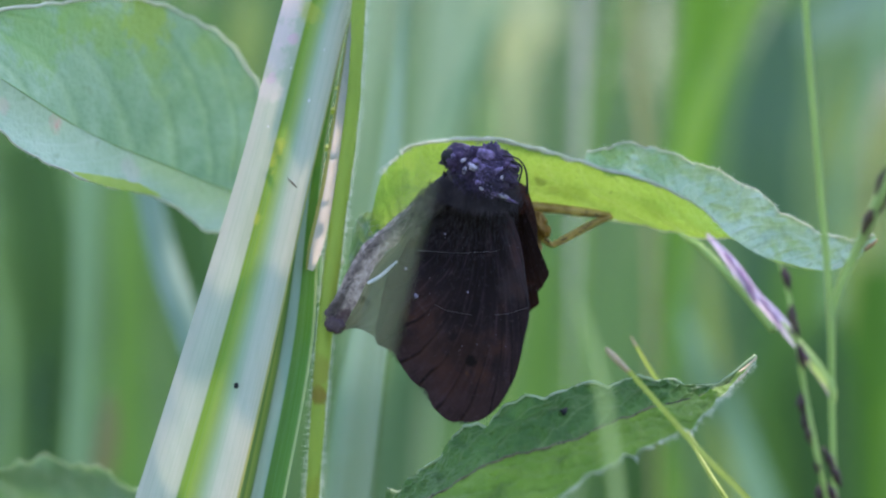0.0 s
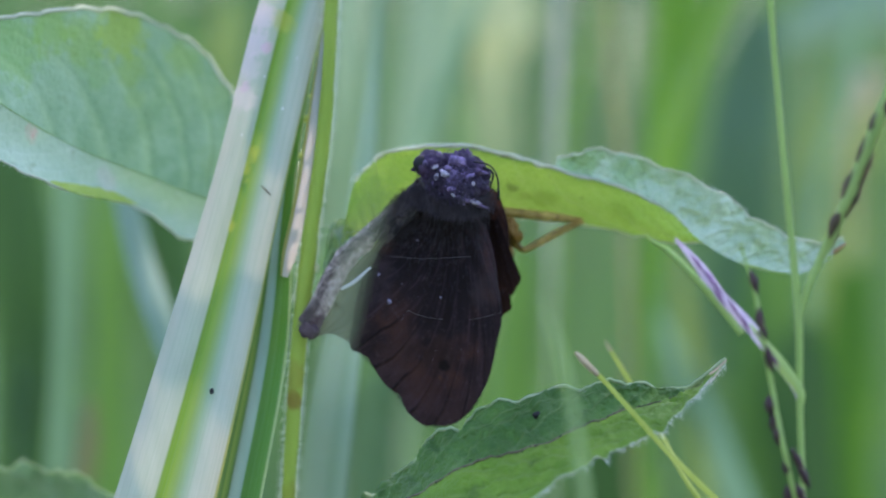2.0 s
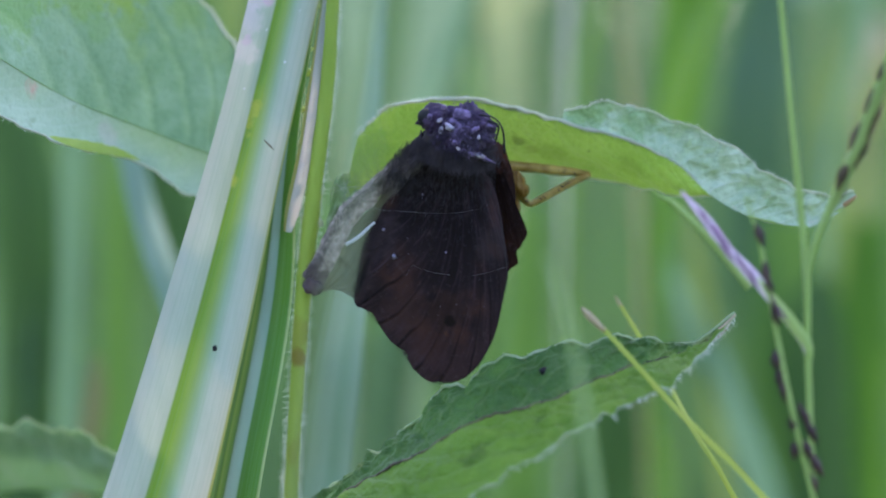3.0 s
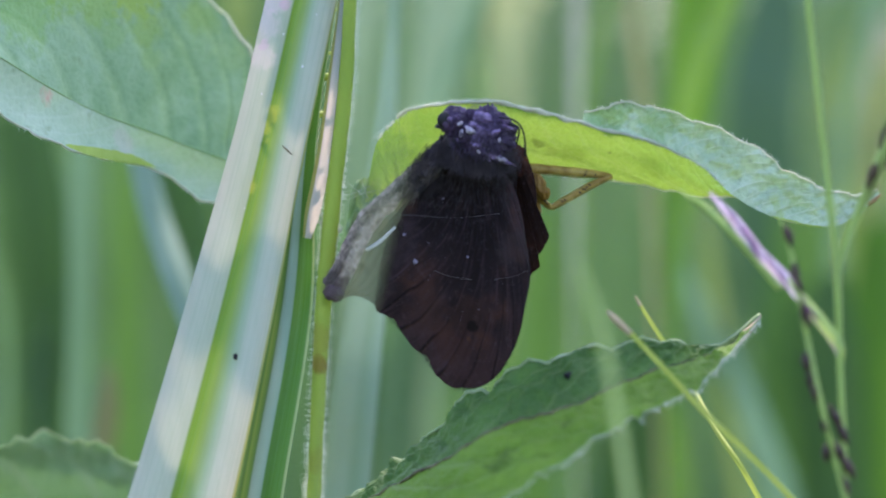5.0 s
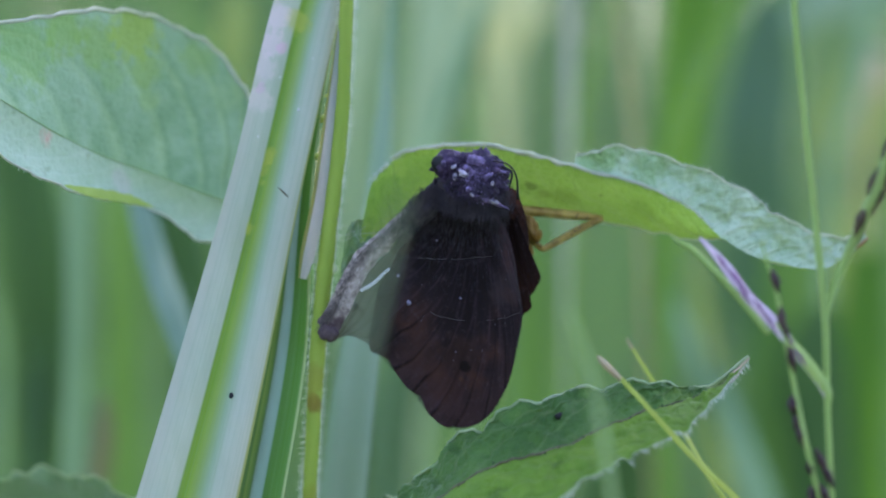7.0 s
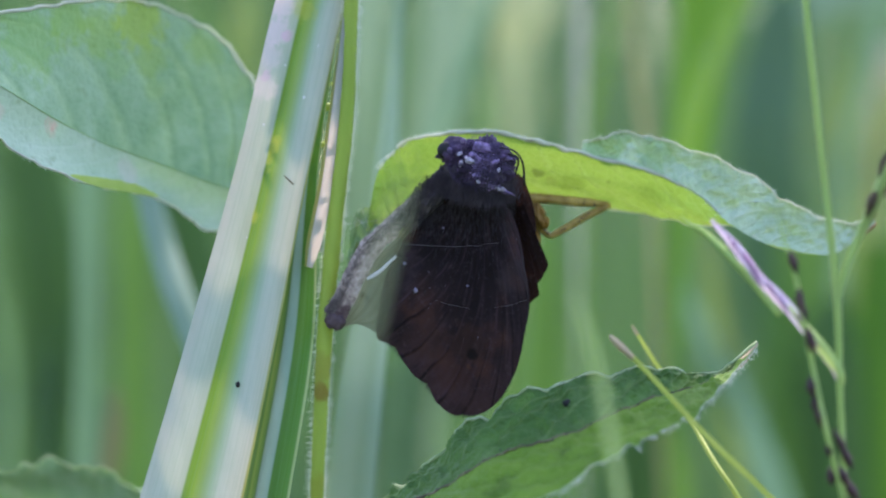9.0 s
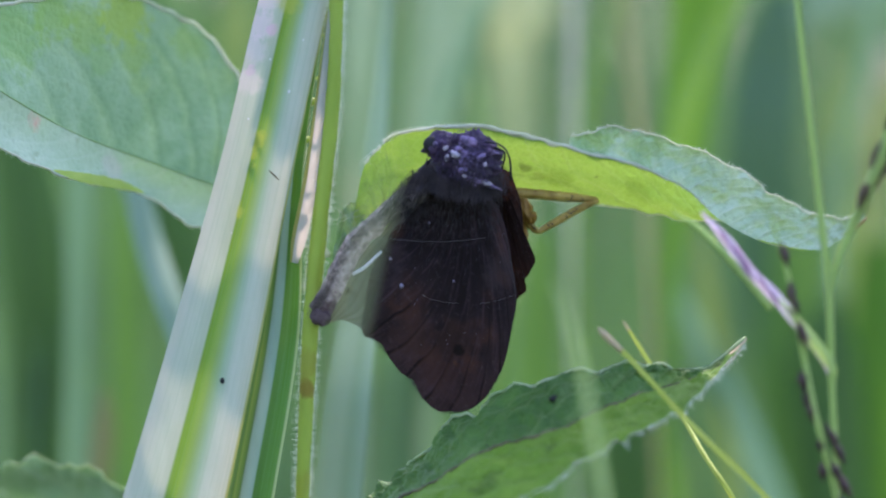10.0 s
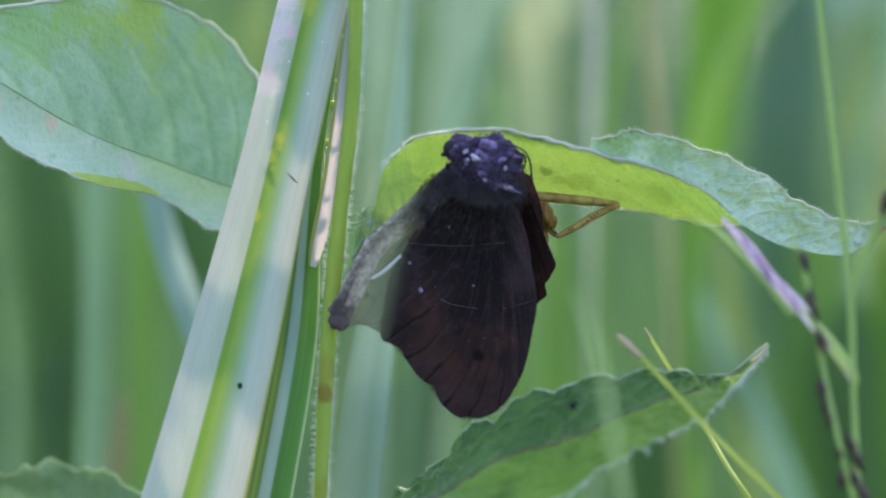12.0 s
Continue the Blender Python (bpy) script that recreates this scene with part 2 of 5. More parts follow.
LEAF = leaf_material("leaf_green", (0.125, 0.255, 0.115), (0.345, 0.480, 0.305), (0.45, 0.565, 0.41), (0.30, 0.55, 0.12), 0.08, 8.0, 0.24, 0.55, 0.12, 0.10, 0.5, 0.3, -0.4, [((-38.58, 3.5, 19.24), 4.5, (0.20, 0.38, 0.06), 0.5), ((-35.20, 7.0, 20.88), 2.8, (0.22, 0.38, 0.05), 0.55), ((-32.47, 9.5, 19.73), 2.8, (0.22, 0.37, 0.06), 0.55), ((-31.24, 10.0, 17.06), 1.8, (0.22, 0.38, 0.10), 0.4), ((-29.31, 12.0, 21.05), 3.2, (0.30, 0.42, 0.05), 0.75), ((-28.28, 12.6, 17.75), 2.2, (0.28, 0.42, 0.08), 0.5), ((-27.68, 12.8, 14.87), 1.4, (0.30, 0.44, 0.14), 0.4), ((-23.60, 15.2, 18.94), 2.2, (0.24, 0.38, 0.09), 0.5), ((-20.92, 15.2, 15.54), 2.0, (0.36, 0.50, 0.24), 0.4)], (0.10, 0.23, 0.08), 6.0, 0.4, (0.39, 0.53, 0.24))
LEAF_FOLD = leaf_material("leaf_fold_bluish", (0.28, 0.41, 0.26), (0.50, 0.60, 0.46), (0.60, 0.68, 0.56), (0.30, 0.52, 0.14), 0.10, 13.0, 0.14, 0.55, 0.12, 0.14, 0.10, 0.25, -0.1, [((-35.90, 3.0, 11.09), 1.15, (0.62, 0.34, 0.29), 0.8), ((-40.83, -1.0, 12.52), 0.9, (0.58, 0.40, 0.34), 0.4), ((-30.05, 10.0, 7.26), 1.6, (0.52, 0.50, 0.46), 0.5), ((12.98, 5.0, 9.08), 2.2, (0.22, 0.38, 0.14), 0.6), ((17.55, 5.0, 8.42), 1.8, (0.26, 0.40, 0.18), 0.5), ((23.63, 5.0, 5.63), 2.0, (0.34, 0.46, 0.28), 0.4)])
LEAF_RAISED = leaf_material("leaf_raised_half", (0.28, 0.42, 0.25), (0.51, 0.61, 0.46), (0.62, 0.69, 0.57), (0.30, 0.52, 0.14), 0.10, 21.0, 0.14, 0.55, 0.12, 0.2, 0.35, 0.5, 0.6, [((12.98, 5.0, 9.08), 2.6, (0.20, 0.36, 0.12), 0.7), ((17.55, 5.0, 8.42), 2.2, (0.22, 0.37, 0.14), 0.6), ((23.63, 5.0, 5.63), 2.0, (0.30, 0.43, 0.24), 0.4)], furrow=0.15)
# this underside's yellow-green base also stands for sunlight coming through the leaf
LEAF_UNDER = leaf_material("leaf_underside_sunlit", (0.21, 0.40, 0.04), (0.36, 0.55, 0.08), (0.45, 0.62, 0.17), (0.40, 0.60, 0.09), 0.18, 18.0, 0.1, 0.55, 0.12, 0.25, 0.15, 0.6, -0.3, [((-6.4, 6.0, 5.5), 3.4, (0.17, 0.37, 0.05), 0.5), ((-3.0, 5.5, 8.5), 2.2, (0.22, 0.42, 0.05), 0.4), ((7.04, 7.2, 6.58), 0.9, (0.10, 0.14, 0.02), 0.55), ((7.98, 8.0, 5.88), 0.8, (0.12, 0.15, 0.02), 0.35), ((13.36, 6.8, 6.17), 0.35, (0.05, 0.06, 0.01), 0.9), ((10.03, 8.0, 5.68), 1.6, (0.20, 0.33, 0.03), 0.5), ((17.14, 7.0, 4.90), 1.8, (0.22, 0.36, 0.04), 0.5)], furrow=0.25)
# upper half coloured darker, lower half lighter, for shade and sunlight on one leaf
LEAF_LOW_SHADED = leaf_material("leaf_lower_shaded_half", (0.020, 0.072, 0.018), (0.066, 0.165, 0.036), (0.17, 0.28, 0.10), (0.22, 0.45, 0.06), 0.24, 10.0, 0.22, 0.6, 0.0, 0.12, 0.5, 1.0, 0.6, [((19.64, -7.0, -12.68), 2.5, (0.22, 0.34, 0.08), 0.5), ((15.34, -10.0, -14.76), 2.2, (0.17, 0.30, 0.06), 0.5), ((23.24, -4.5, -11.00), 1.6, (0.28, 0.36, 0.12), 0.6)], furrow=0.5)
LEAF_LOW_LIT = leaf_material("leaf_lower_lit_half", (0.075, 0.180, 0.014), (0.190, 0.335, 0.034), (0.22, 0.35, 0.10), (0.30, 0.55, 0.06), 0.34, 10.0, 0.22, 0.6, 0.0, 0.14, 0.5, 1.0, 0.6, [((19.64, -9.0, -13.4), 2.5, (0.24, 0.36, 0.10), 0.5), ((9.0, -13.5, -18.6), 2.0, (0.045, 0.10, 0.02), 0.5), ((3.0, -14.0, -20.2), 1.6, (0.05, 0.11, 0.02), 0.5)], furrow=0.45)
LEAF_DUSKY = leaf_material("leaf_dusky_bluish", (0.14, 0.27, 0.18), (0.31, 0.44, 0.36), (0.40, 0.51, 0.44), (0.2, 0.42, 0.10), 0.10, 7.0, 0.14, 0.6, 0.1, 0.2, 0.2, 0.5)
RIM = plain_plant("leaf_rim", (0.58, 0.60, 0.50), (0.74, 0.73, 0.66), (0.7, 0.8, 0.5), 0.5)
RIM_GREEN = plain_plant("leaf_rim_green", (0.28, 0.40, 0.20), (0.46, 0.54, 0.36), (0.5, 0.7, 0.2), 0.4)
RIB = plain_plant("leaf_midrib", (0.22, 0.38, 0.15), (0.32, 0.47, 0.23), (0.5, 0.7, 0.2), 0.2)
RIB_DRY = plain_plant("leaf_midrib_brownish", (0.028, 0.02, 0.016), (0.21, 0.18, 0.11), (0.5, 0.5, 0.2), 0.1, 0.6, 900, (1, 1, 1))
HAIR = plain_plant("plant_hair", (0.72, 0.74, 0.70), (0.88, 0.88, 0.86), (0.8, 0.9, 0.7), 0.5)
STEM = plain_plant("hairy_stem_green", (0.27, 0.40, 0.055), (0.41, 0.52, 0.095), (0.7, 0.8, 0.08), 0.3, spots=[((-12.44, 1.3, -12.50), 1.1, (0.22, 0.11, 0.02), 0.8), ((-12.55, 1.3, -10.49), 1.8, (0.32, 0.30, 0.05), 0.6), ((-13.05, 1.3, -21.03), 1.5, (0.32, 0.30, 0.05), 0.5)])
# lime spots on the green channel paint stretches lit by the sun
SEDGE = striped_material("sedge_striped", [(0.0, (0.49, 0.56, 0.51)), (0.18, (0.46, 0.57, 0.50)), (0.375, (0.43, 0.56, 0.49)), (0.40, (0.15, 0.33, 0.025)), (0.455, (0.17, 0.36, 0.03)), (0.49, (0.225, 0.41, 0.05)), (0.55, (0.27, 0.455, 0.13)), (0.66, (0.32, 0.50, 0.36)), (0.74, (0.45, 0.57, 0.51)), (0.965, (0.50, 0.58, 0.52)), (0.985, (0.32, 0.38, 0.10))], (0.40, 0.6, 0.12), spots=[((-14.05, 4.0, 21.5), 1.3, (0.34, 0.45, 0.08), 0.6), ((-16.7, 2.0, 9.5), 0.9, (0.36, 0.46, 0.07), 0.7), ((-17.05, 2.0, 8.2), 0.9, (0.36, 0.46, 0.07), 0.7), ((-17.4, 2.0, 6.9), 0.9, (0.36, 0.46, 0.07), 0.7), ((-18.5, 1.0, 3.2), 1.1, (0.36, 0.46, 0.07), 0.7), ((-16.44, 3.0, 19.72), 1.5, (0.66, 0.60, 0.70), 0.5), ((-15.86, 3.5, 21.87), 1.5, (0.66, 0.60, 0.70), 0.5), ((-17.02, 2.5, 17.42), 1.4, (0.64, 0.60, 0.68), 0.4), ((-17.50, 2.0, 14.63), 1.4, (0.62, 0.60, 0.64), 0.4), ((-17.25, 2.0, 15.59), 0.6, (0.50, 0.38, 0.54), 0.4), ((-16.90, 2.0, 16.64), 0.4, (0.55, 0.42, 0.58), 0.35), ((-15.33, 3.0, 19.21), 0.6, (0.55, 0.40, 0.56), 0.5), ((-21.44, -4.0, -12.30), 0.5, (0.40, 0.42, 0.36), 0.5)])
SEDGE_DARK = striped_material("sedge_dark", [(0.0, (0.07, 0.16, 0.025)), (0.05, (0.15, 0.27, 0.04)), (0.12, (0.06, 0.16, 0.018)), (0.17, (0.17, 0.30, 0.04)), (0.26, (0.07, 0.18, 0.018)), (0.31, (0.25, 0.39, 0.36)), (0.52, (0.23, 0.38, 0.34)), (0.56, (0.055, 0.19, 0.010)), (0.92, (0.07, 0.23, 0.012)), (0.97, (0.42, 0.54, 0.24))], (0.3, 0.55, 0.1), 0.18)
SEDGE_SUNLIT = striped_material("sedge_sunlit_strip", [(0.0, (0.30, 0.34, 0.10)), (0.20, (0.27, 0.31, 0.09)), (0.28, (0.50, 0.56, 0.60)), (1.0, (0.49, 0.55, 0.59))], (0.5, 0.5, 0.3), 0.55)
REED = striped_material("reed_bluish", [(0.0, (0.17, 0.29, 0.17)), (0.4, (0.25, 0.38, 0.27)), (0.6, (0.19, 0.32, 0.20)), (1.0, (0.25, 0.37, 0.28))], (0.3, 0.5, 0.2), 0.25, 0.4, 14)
CULM = plain_plant("grass_culm", (0.29, 0.44, 0.12), (0.42, 0.56, 0.20), (0.5, 0.65, 0.2), 0.3)
TIP = plain_plant("grass_tip_green", (0.33, 0.41, 0.06), (0.45, 0.51, 0.12), (0.55, 0.65, 0.12), 0.3)
TIP_BROWN = plain_plant("leaf_tip_brown", (0.30, 0.17, 0.08), (0.48, 0.32, 0.17), (0.5, 0.3, 0.1), 0.2)
TIP_DRY = plain_plant("grass_tip_dry", (0.45, 0.33, 0.20), (0.55, 0.46, 0.32), (0.6, 0.5, 0.3), 0.2)
PURPLE = plain_plant("lilac_sheath", (0.44, 0.22, 0.45), (0.90, 0.80, 0.90), (0.9, 0.75, 0.9), 0.35, 0.5, 420, (1, 1, 0.55))
SPIKE = plain_plant("spikelet_dark_purple", (0.028, 0.017, 0.022), (0.10, 0.055, 0.055), (0.1, 0.03, 0.05), 0.1, 0.6, 900, (1, 1, 1))
SCALE = plain_plant("sheath_scale_purple", (0.10, 0.025, 0.11), (0.26, 0.09, 0.27), (0.3, 0.1, 0.3), 0.15, 0.5, 900, (1, 1, 1))
SPIKE_BROWN = plain_plant("spikelet_brown", (0.040, 0.030, 0.022), (0.15, 0.11, 0.06), (0.15, 0.08, 0.04), 0.1, 0.6, 900, (1, 1, 1))
BG_PALE = plain_plant("grass_pale_bluish", (0.13, 0.25, 0.15), (0.19, 0.32, 0.21), (0.25, 0.45, 0.2), 0.25)
BG_GLAUCOUS = plain_plant("grass_glaucous", (0.24, 0.37, 0.15), (0.32, 0.45, 0.22), (0.4, 0.6, 0.2), 0.3)
BG_SILVER = plain_plant("grass_silvery_blue", (0.13, 0.225, 0.155), (0.18, 0.275, 0.205), (0.3, 0.5, 0.3), 0.2)
BG_SAGE = plain_plant("grass_sage", (0.22, 0.32, 0.20), (0.29, 0.39, 0.26), (0.3, 0.45, 0.2), 0.25)
BG_LIME = plain_plant("grass_lime", (0.10, 0.20, 0.02), (0.15, 0.26, 0.035), (0.3, 0.45, 0.04), 0.3)
BG_VIVID = plain_plant("grass_vivid_green", (0.060, 0.170, 0.014), (0.100, 0.235, 0.022), (0.2, 0.42, 0.03), 0.3)
BG_TEAL = plain_plant("grass_teal", (0.050, 0.112, 0.055), (0.072, 0.145, 0.076), (0.1, 0.24, 0.12), 0.12)
BG_MOSS = plain_plant("grass_moss", (0.18, 0.26, 0.07), (0.25, 0.33, 0.10), (0.25, 0.35, 0.08), 0.25)
BG_CREAM = plain_plant("cream_highlight", (0.42, 0.37, 0.24), (0.52, 0.45, 0.32), (0.5, 0.4, 0.2), 0.25)
BG_OLIVE = plain_plant("grass_olive_dry", (0.22, 0.22, 0.10), (0.34, 0.31, 0.17), (0.4, 0.35, 0.15), 0.25)
BG_GREEN = plain_plant("grass_bright_green", (0.085, 0.205, 0.028), (0.145, 0.285, 0.045), (0.28, 0.48, 0.07), 0.3)
BG_MID = plain_plant("grass_mid_green", (0.07, 0.165, 0.03), (0.11, 0.225, 0.045), (0.16, 0.34, 0.05), 0.25)
BG_YELLOW = plain_plant("grass_yellow_green", (0.35, 0.40, 0.22), (0.43, 0.47, 0.28), (0.42, 0.5, 0.17), 0.3)
BG_DARK = plain_plant("grass_deep_green", (0.030, 0.085, 0.017), (0.052, 0.122, 0.028), (0.10, 0.24, 0.05), 0.12)
BG_GREY = plain_plant("grass_grey_olive", (0.14, 0.185, 0.105), (0.20, 0.25, 0.155), (0.3, 0.35, 0.2), 0.25)
BG_STRAW = plain_plant("grass_straw", (0.40, 0.42, 0.38), (0.50, 0.52, 0.48), (0.5, 0.5, 0.4), 0.25)
MEADOW = island_grass("meadow_grass", [(0.0, (0.020, 0.058, 0.020)), (0.35, (0.040, 0.104, 0.042)), (0.65, (0.070, 0.160, 0.072)), (0.88, (0.112, 0.225, 0.115)), (1.0, (0.20, 0.28, 0.15))], (0.20, 0.40, 0.12))
HEDGE = island_grass("hedge_leaves", [(0.0, (0.06, 0.125, 0.075)), (0.6, (0.13, 0.23, 0.13)), (1.0, (0.34, 0.42, 0.24))], (0.2, 0.4, 0.12))
SCRAP = plain_plant("crumpled_leaf_grey_green", (0.12, 0.24, 0.09), (0.30, 0.42, 0.24), (0.3, 0.5, 0.15), 0.15, 0.6, 600, (1, 1, 1))
CURL = plain_plant("leaf_curl_yellow_green", (0.30, 0.42, 0.06), (0.42, 0.52, 0.12), (0.5, 0.7, 0.1), 0.3, 0.5, 500, (1, 1, 1))
BARK = plain_plant("tree_bark", (0.06, 0.05, 0.04), (0.14, 0.12, 0.10), (0.1, 0.1, 0.1), 0.02, 0.85, 40, (1, 1, 0.3))
WING = wing_material("wing_dark_brown", (0.0060, 0.0043, 0.0056), (0.0250, 0.0155, 0.0180), (0.0025, 0.002, 0.003), 0.03, (0.2, 0.07, 0.03), 0.22, 0.8, [((-6.6, -0.2, -1.6), 3.4, (0.034, 0.023, 0.026), 0.6), ((-7.8, 0.0, -5.4), 2.4, (0.040, 0.026, 0.026), 0.6), ((4.6, -0.4, -2.5), 2.0, (0.034, 0.024, 0.026), 0.5), ((0.20, -0.9, -8.43), 2.2, (0.030, 0.0145, 0.012), 0.5), ((-3.20, -0.4, -7.94), 2.2, (0.036, 0.017, 0.014), 0.45), ((-0.95, -0.4, -10.94), 2.0, (0.036, 0.016, 0.014), 0.5), ((0.80, -0.9, -9.27), 0.6, (0.003, 0.003, 0.004), 0.95), ((0.55, -0.8, -10.32), 0.36, (0.10, 0.038, 0.014), 0.6), ((0.85, -0.9, -9.32), 0.12, (0.20, 0.22, 0.25), 0.8)], lean=0.28)
WING_BACK = wing_material("wing_red_brown", (0.005, 0.0032, 0.0034), (0.013, 0.0068, 0.006), (0.006, 0.003, 0.003), 0.03, (0.30, 0.09, 0.03), 0.25, 0.6, [((5.23, 2.0, 6.18), 2.2, (0.075, 0.024, 0.012), 0.7)])
WING_BACK.node_tree.nodes["Principled BSDF"].inputs["Specular IOR Level"].default_value = 0.03
WING_GREY = wing_material("wing_brown_worn", (0.070, 0.068, 0.048), (0.155, 0.150, 0.105), (0.045, 0.036, 0.030), 0.14, (0.16, 0.17, 0.09), marks=[((-8.4, -0.4, -4.2), 0.7, (0.006, 0.005, 0.005), 0.9)], clear=0.08)
COSTA = plain_plant("wing_costa_grey_brown", (0.15, 0.115, 0.11), (0.58, 0.49, 0.46), (0.2, 0.15, 0.1), 0.05, 0.8, 1700, (1, 1, 1), spots=[((-11.38, -0.4, -6.24), 2.6, (0.040, 0.018, 0.030), 0.85)])
GLINT_BRIGHT = plain_plant("thorax_glint_white_lilac", (0.03, 0.02, 0.06), (0.74, 0.66, 0.84), (0.4, 0.4, 0.5), 0.05, 0.3, 1900, (1, 1, 1))
THORAX = plain_plant("thorax_purple_black", (0.012, 0.007, 0.020), (0.085, 0.050, 0.125), (0.05, 0.04, 0.06), 0.02, 0.55, 1100, (1, 1, 1))
FUR = plain_plant("dark_fur", (0.007, 0.005, 0.008), (0.058, 0.043, 0.052), (0.05, 0.04, 0.04), 0.05, 0.5, 700, (1, 1, 1))
FUR_VIOLET = plain_plant("violet_fur", (0.010, 0.007, 0.018), (0.15, 0.105, 0.23), (0.1, 0.06, 0.12), 0.05, 0.4, 420, (1, 1, 1))
FUR_WING = plain_plant("brown_black_nap", (0.007, 0.0045, 0.006), (0.022, 0.014, 0.016), (0.05, 0.04, 0.04), 0.03, 0.6, 300, (1, 1, 1))
FUR_PALE = plain_plant("grey_fur", (0.045, 0.036, 0.036), (0.20, 0.17, 0.15), (0.2, 0.2, 0.1), 0.1, 0.6, 700, (1, 1, 1))
GLINT = plain_plant("thorax_glint_lilac", (0.014, 0.009, 0.03), (0.34, 0.24, 0.50), (0.3, 0.3, 0.4), 0.05, 0.3, 1500, (1, 1, 1))
DUST = plain_plant("grey_dust", (0.12, 0.10, 0.16), (0.30, 0.26, 0.36), (0.3, 0.3, 0.3), 0.05, 0.7, 2000, (1, 1, 1))
BLACK = plain_plant("black_speck", (0.006, 0.006, 0.008), (0.015, 0.015, 0.018), (0.01, 0.01, 0.01), 0.02, 0.6, 2000, (1, 1, 1))
SPIDER = plain_plant("spider_amber", (0.20, 0.11, 0.022), (0.62, 0.45, 0.13), (0.7, 0.45, 0.08), 0.25, 0.35, 800, (1, 1, 1))
SPIDER_DARK = plain_plant("spider_brown", (0.16, 0.075, 0.012), (0.32, 0.18, 0.035), (0.5, 0.25, 0.04), 0.2, 0.4, 500, (1, 1, 1))
SILK = plain_plant("silk", (0.55, 0.56, 0.58), (0.75, 0.76, 0.78), (0.9, 0.9, 0.9), 0.3, 0.25)
THREAD = plain_plant("silk_thread", (0.22, 0.22, 0.24), (0.34, 0.34, 0.36), (0.4, 0.4, 0.4), 0.3, 0.3)
SOIL = island_grass("meadow_soil", [(0.0, (0.05, 0.07, 0.025)), (1.0, (0.06, 0.09, 0.03))], (0.1, 0.2, 0.05))


# ---- building ----
HOME = Vector((0, 0, 0.5))


def mm(p):
    return HOME + Vector(p) * 0.001


def thing(name, base, label, category, group="", kind=""):
    """An empty at a thing's base, in metres, to carry its parts."""
    e = new(name)
    e.empty_display_size = 0.005
    e.location = base
    e["base"] = tuple(base)
    return tagged(e, label, category, group, kind)


def part(name, bm, mat, parent=None, label="", kind="", smooth=True):
    """Links a bmesh, drawn in world metres, as one mesh under a thing or a part."""
    base = Vector(parent["base"]) if parent is not None else Vector((0, 0, 0))
    bmesh.ops.translate(bm, verts=bm.verts, vec=-base)
    me = bpy.data.meshes.new(name)
    bm.to_mesh(me)
    bm.free()
    me.materials.append(mat)
    if smooth:
        me.polygons.foreach_set("use_smooth", [True] * len(me.polygons))
    ob = new(name, me)
    ob["base"] = tuple(base)
    if parent is not None:
        ob.parent = parent
    return tagged(ob, label, kind=kind)


def spline(points, u):
    """A point of the smooth curve through the given ones, u from 0 to 1."""
    n = len(points) - 1
    s = min(max(u, 0.0), 1.0) * n
    i = min(int(s), n - 1)
    f = s - i
    b, c = Vector(points[i]), Vector(points[i + 1])
    a = Vector(points[i - 1]) if i > 0 else 2 * b - c
    d = Vector(points[i + 2]) if i + 2 <= n else 2 * c - b
    return 0.5 * ((2 * b) + (c - a) * f + (2 * a - 5 * b + 4 * c - d) * f * f + (3 * b - a - 3 * c + d) * f ** 3)


def value(points, u):
    """A number along an evenly spaced row of numbers."""
    return spline([(p, 0, 0) for p in points], u).x


def sheet(rows, vs=None):
    """A grid of points in millimetres as a bmesh with its u, v."""
    bm = bmesh.new()
    uv = bm.loops.layers.uv.new("UVMap")
    grid = [[bm.verts.new(mm(p)) for p in row] for row in rows]
    nu, nv = len(rows) - 1, len(rows[0]) - 1
    for i in range(nu):
        for j in range(nv):
            f = bm.faces.new((grid[i][j], grid[i + 1][j], grid[i + 1][j + 1], grid[i][j + 1]))
            for lp, (a, b) in zip(f.loops, ((i, j), (i + 1, j), (i + 1, j + 1), (i, j + 1))):
                lp[uv].uv = (a / nu, vs[b] if vs else b / nv)
    return bm


def tube(points, radii, n=24, sides=8, flat=1.0, bm=None, rough=0.0):
    """A tapered round stalk along a curve, in millimetres."""
    bm = bm or bmesh.new()
    if isinstance(points, Rooted):
        radii = (radii + [radii[-1]] * len(points))[:len(points)]
    rings = []
    for i in range(n + 1):
        u = i / n
        p = spline(points, u)
        t = (spline(points, min(u + 0.01, 1)) - spline(points, max(u - 0.01, 0))).normalized()
        a = t.cross(Vector((0, 1, 0)))
        a = a.normalized() if a.length > 1e-3 else Vector((1, 0, 0))
        b = a.cross(t)
        r = max(value(radii, u), 0.005)
        ring = []
        for k in range(sides):
            w = 2 * math.pi * k / sides
            q = r * (1 + rough * noise.noise(p * 0.9 + Vector((k * 1.7, 0, 0))))
            ring.append(bm.verts.new(mm(p + a * math.cos(w) * q + b * math.sin(w) * q * flat)))
        rings.append(ring)
    for i in range(n):
        for k in range(sides):
            bm.faces.new((rings[i][k], rings[i][(k + 1) % sides], rings[i + 1][(k + 1) % sides], rings[i + 1][k]))
    bm.faces.new(rings[0][::-1])
    bm.faces.new(rings[-1])
    return bm


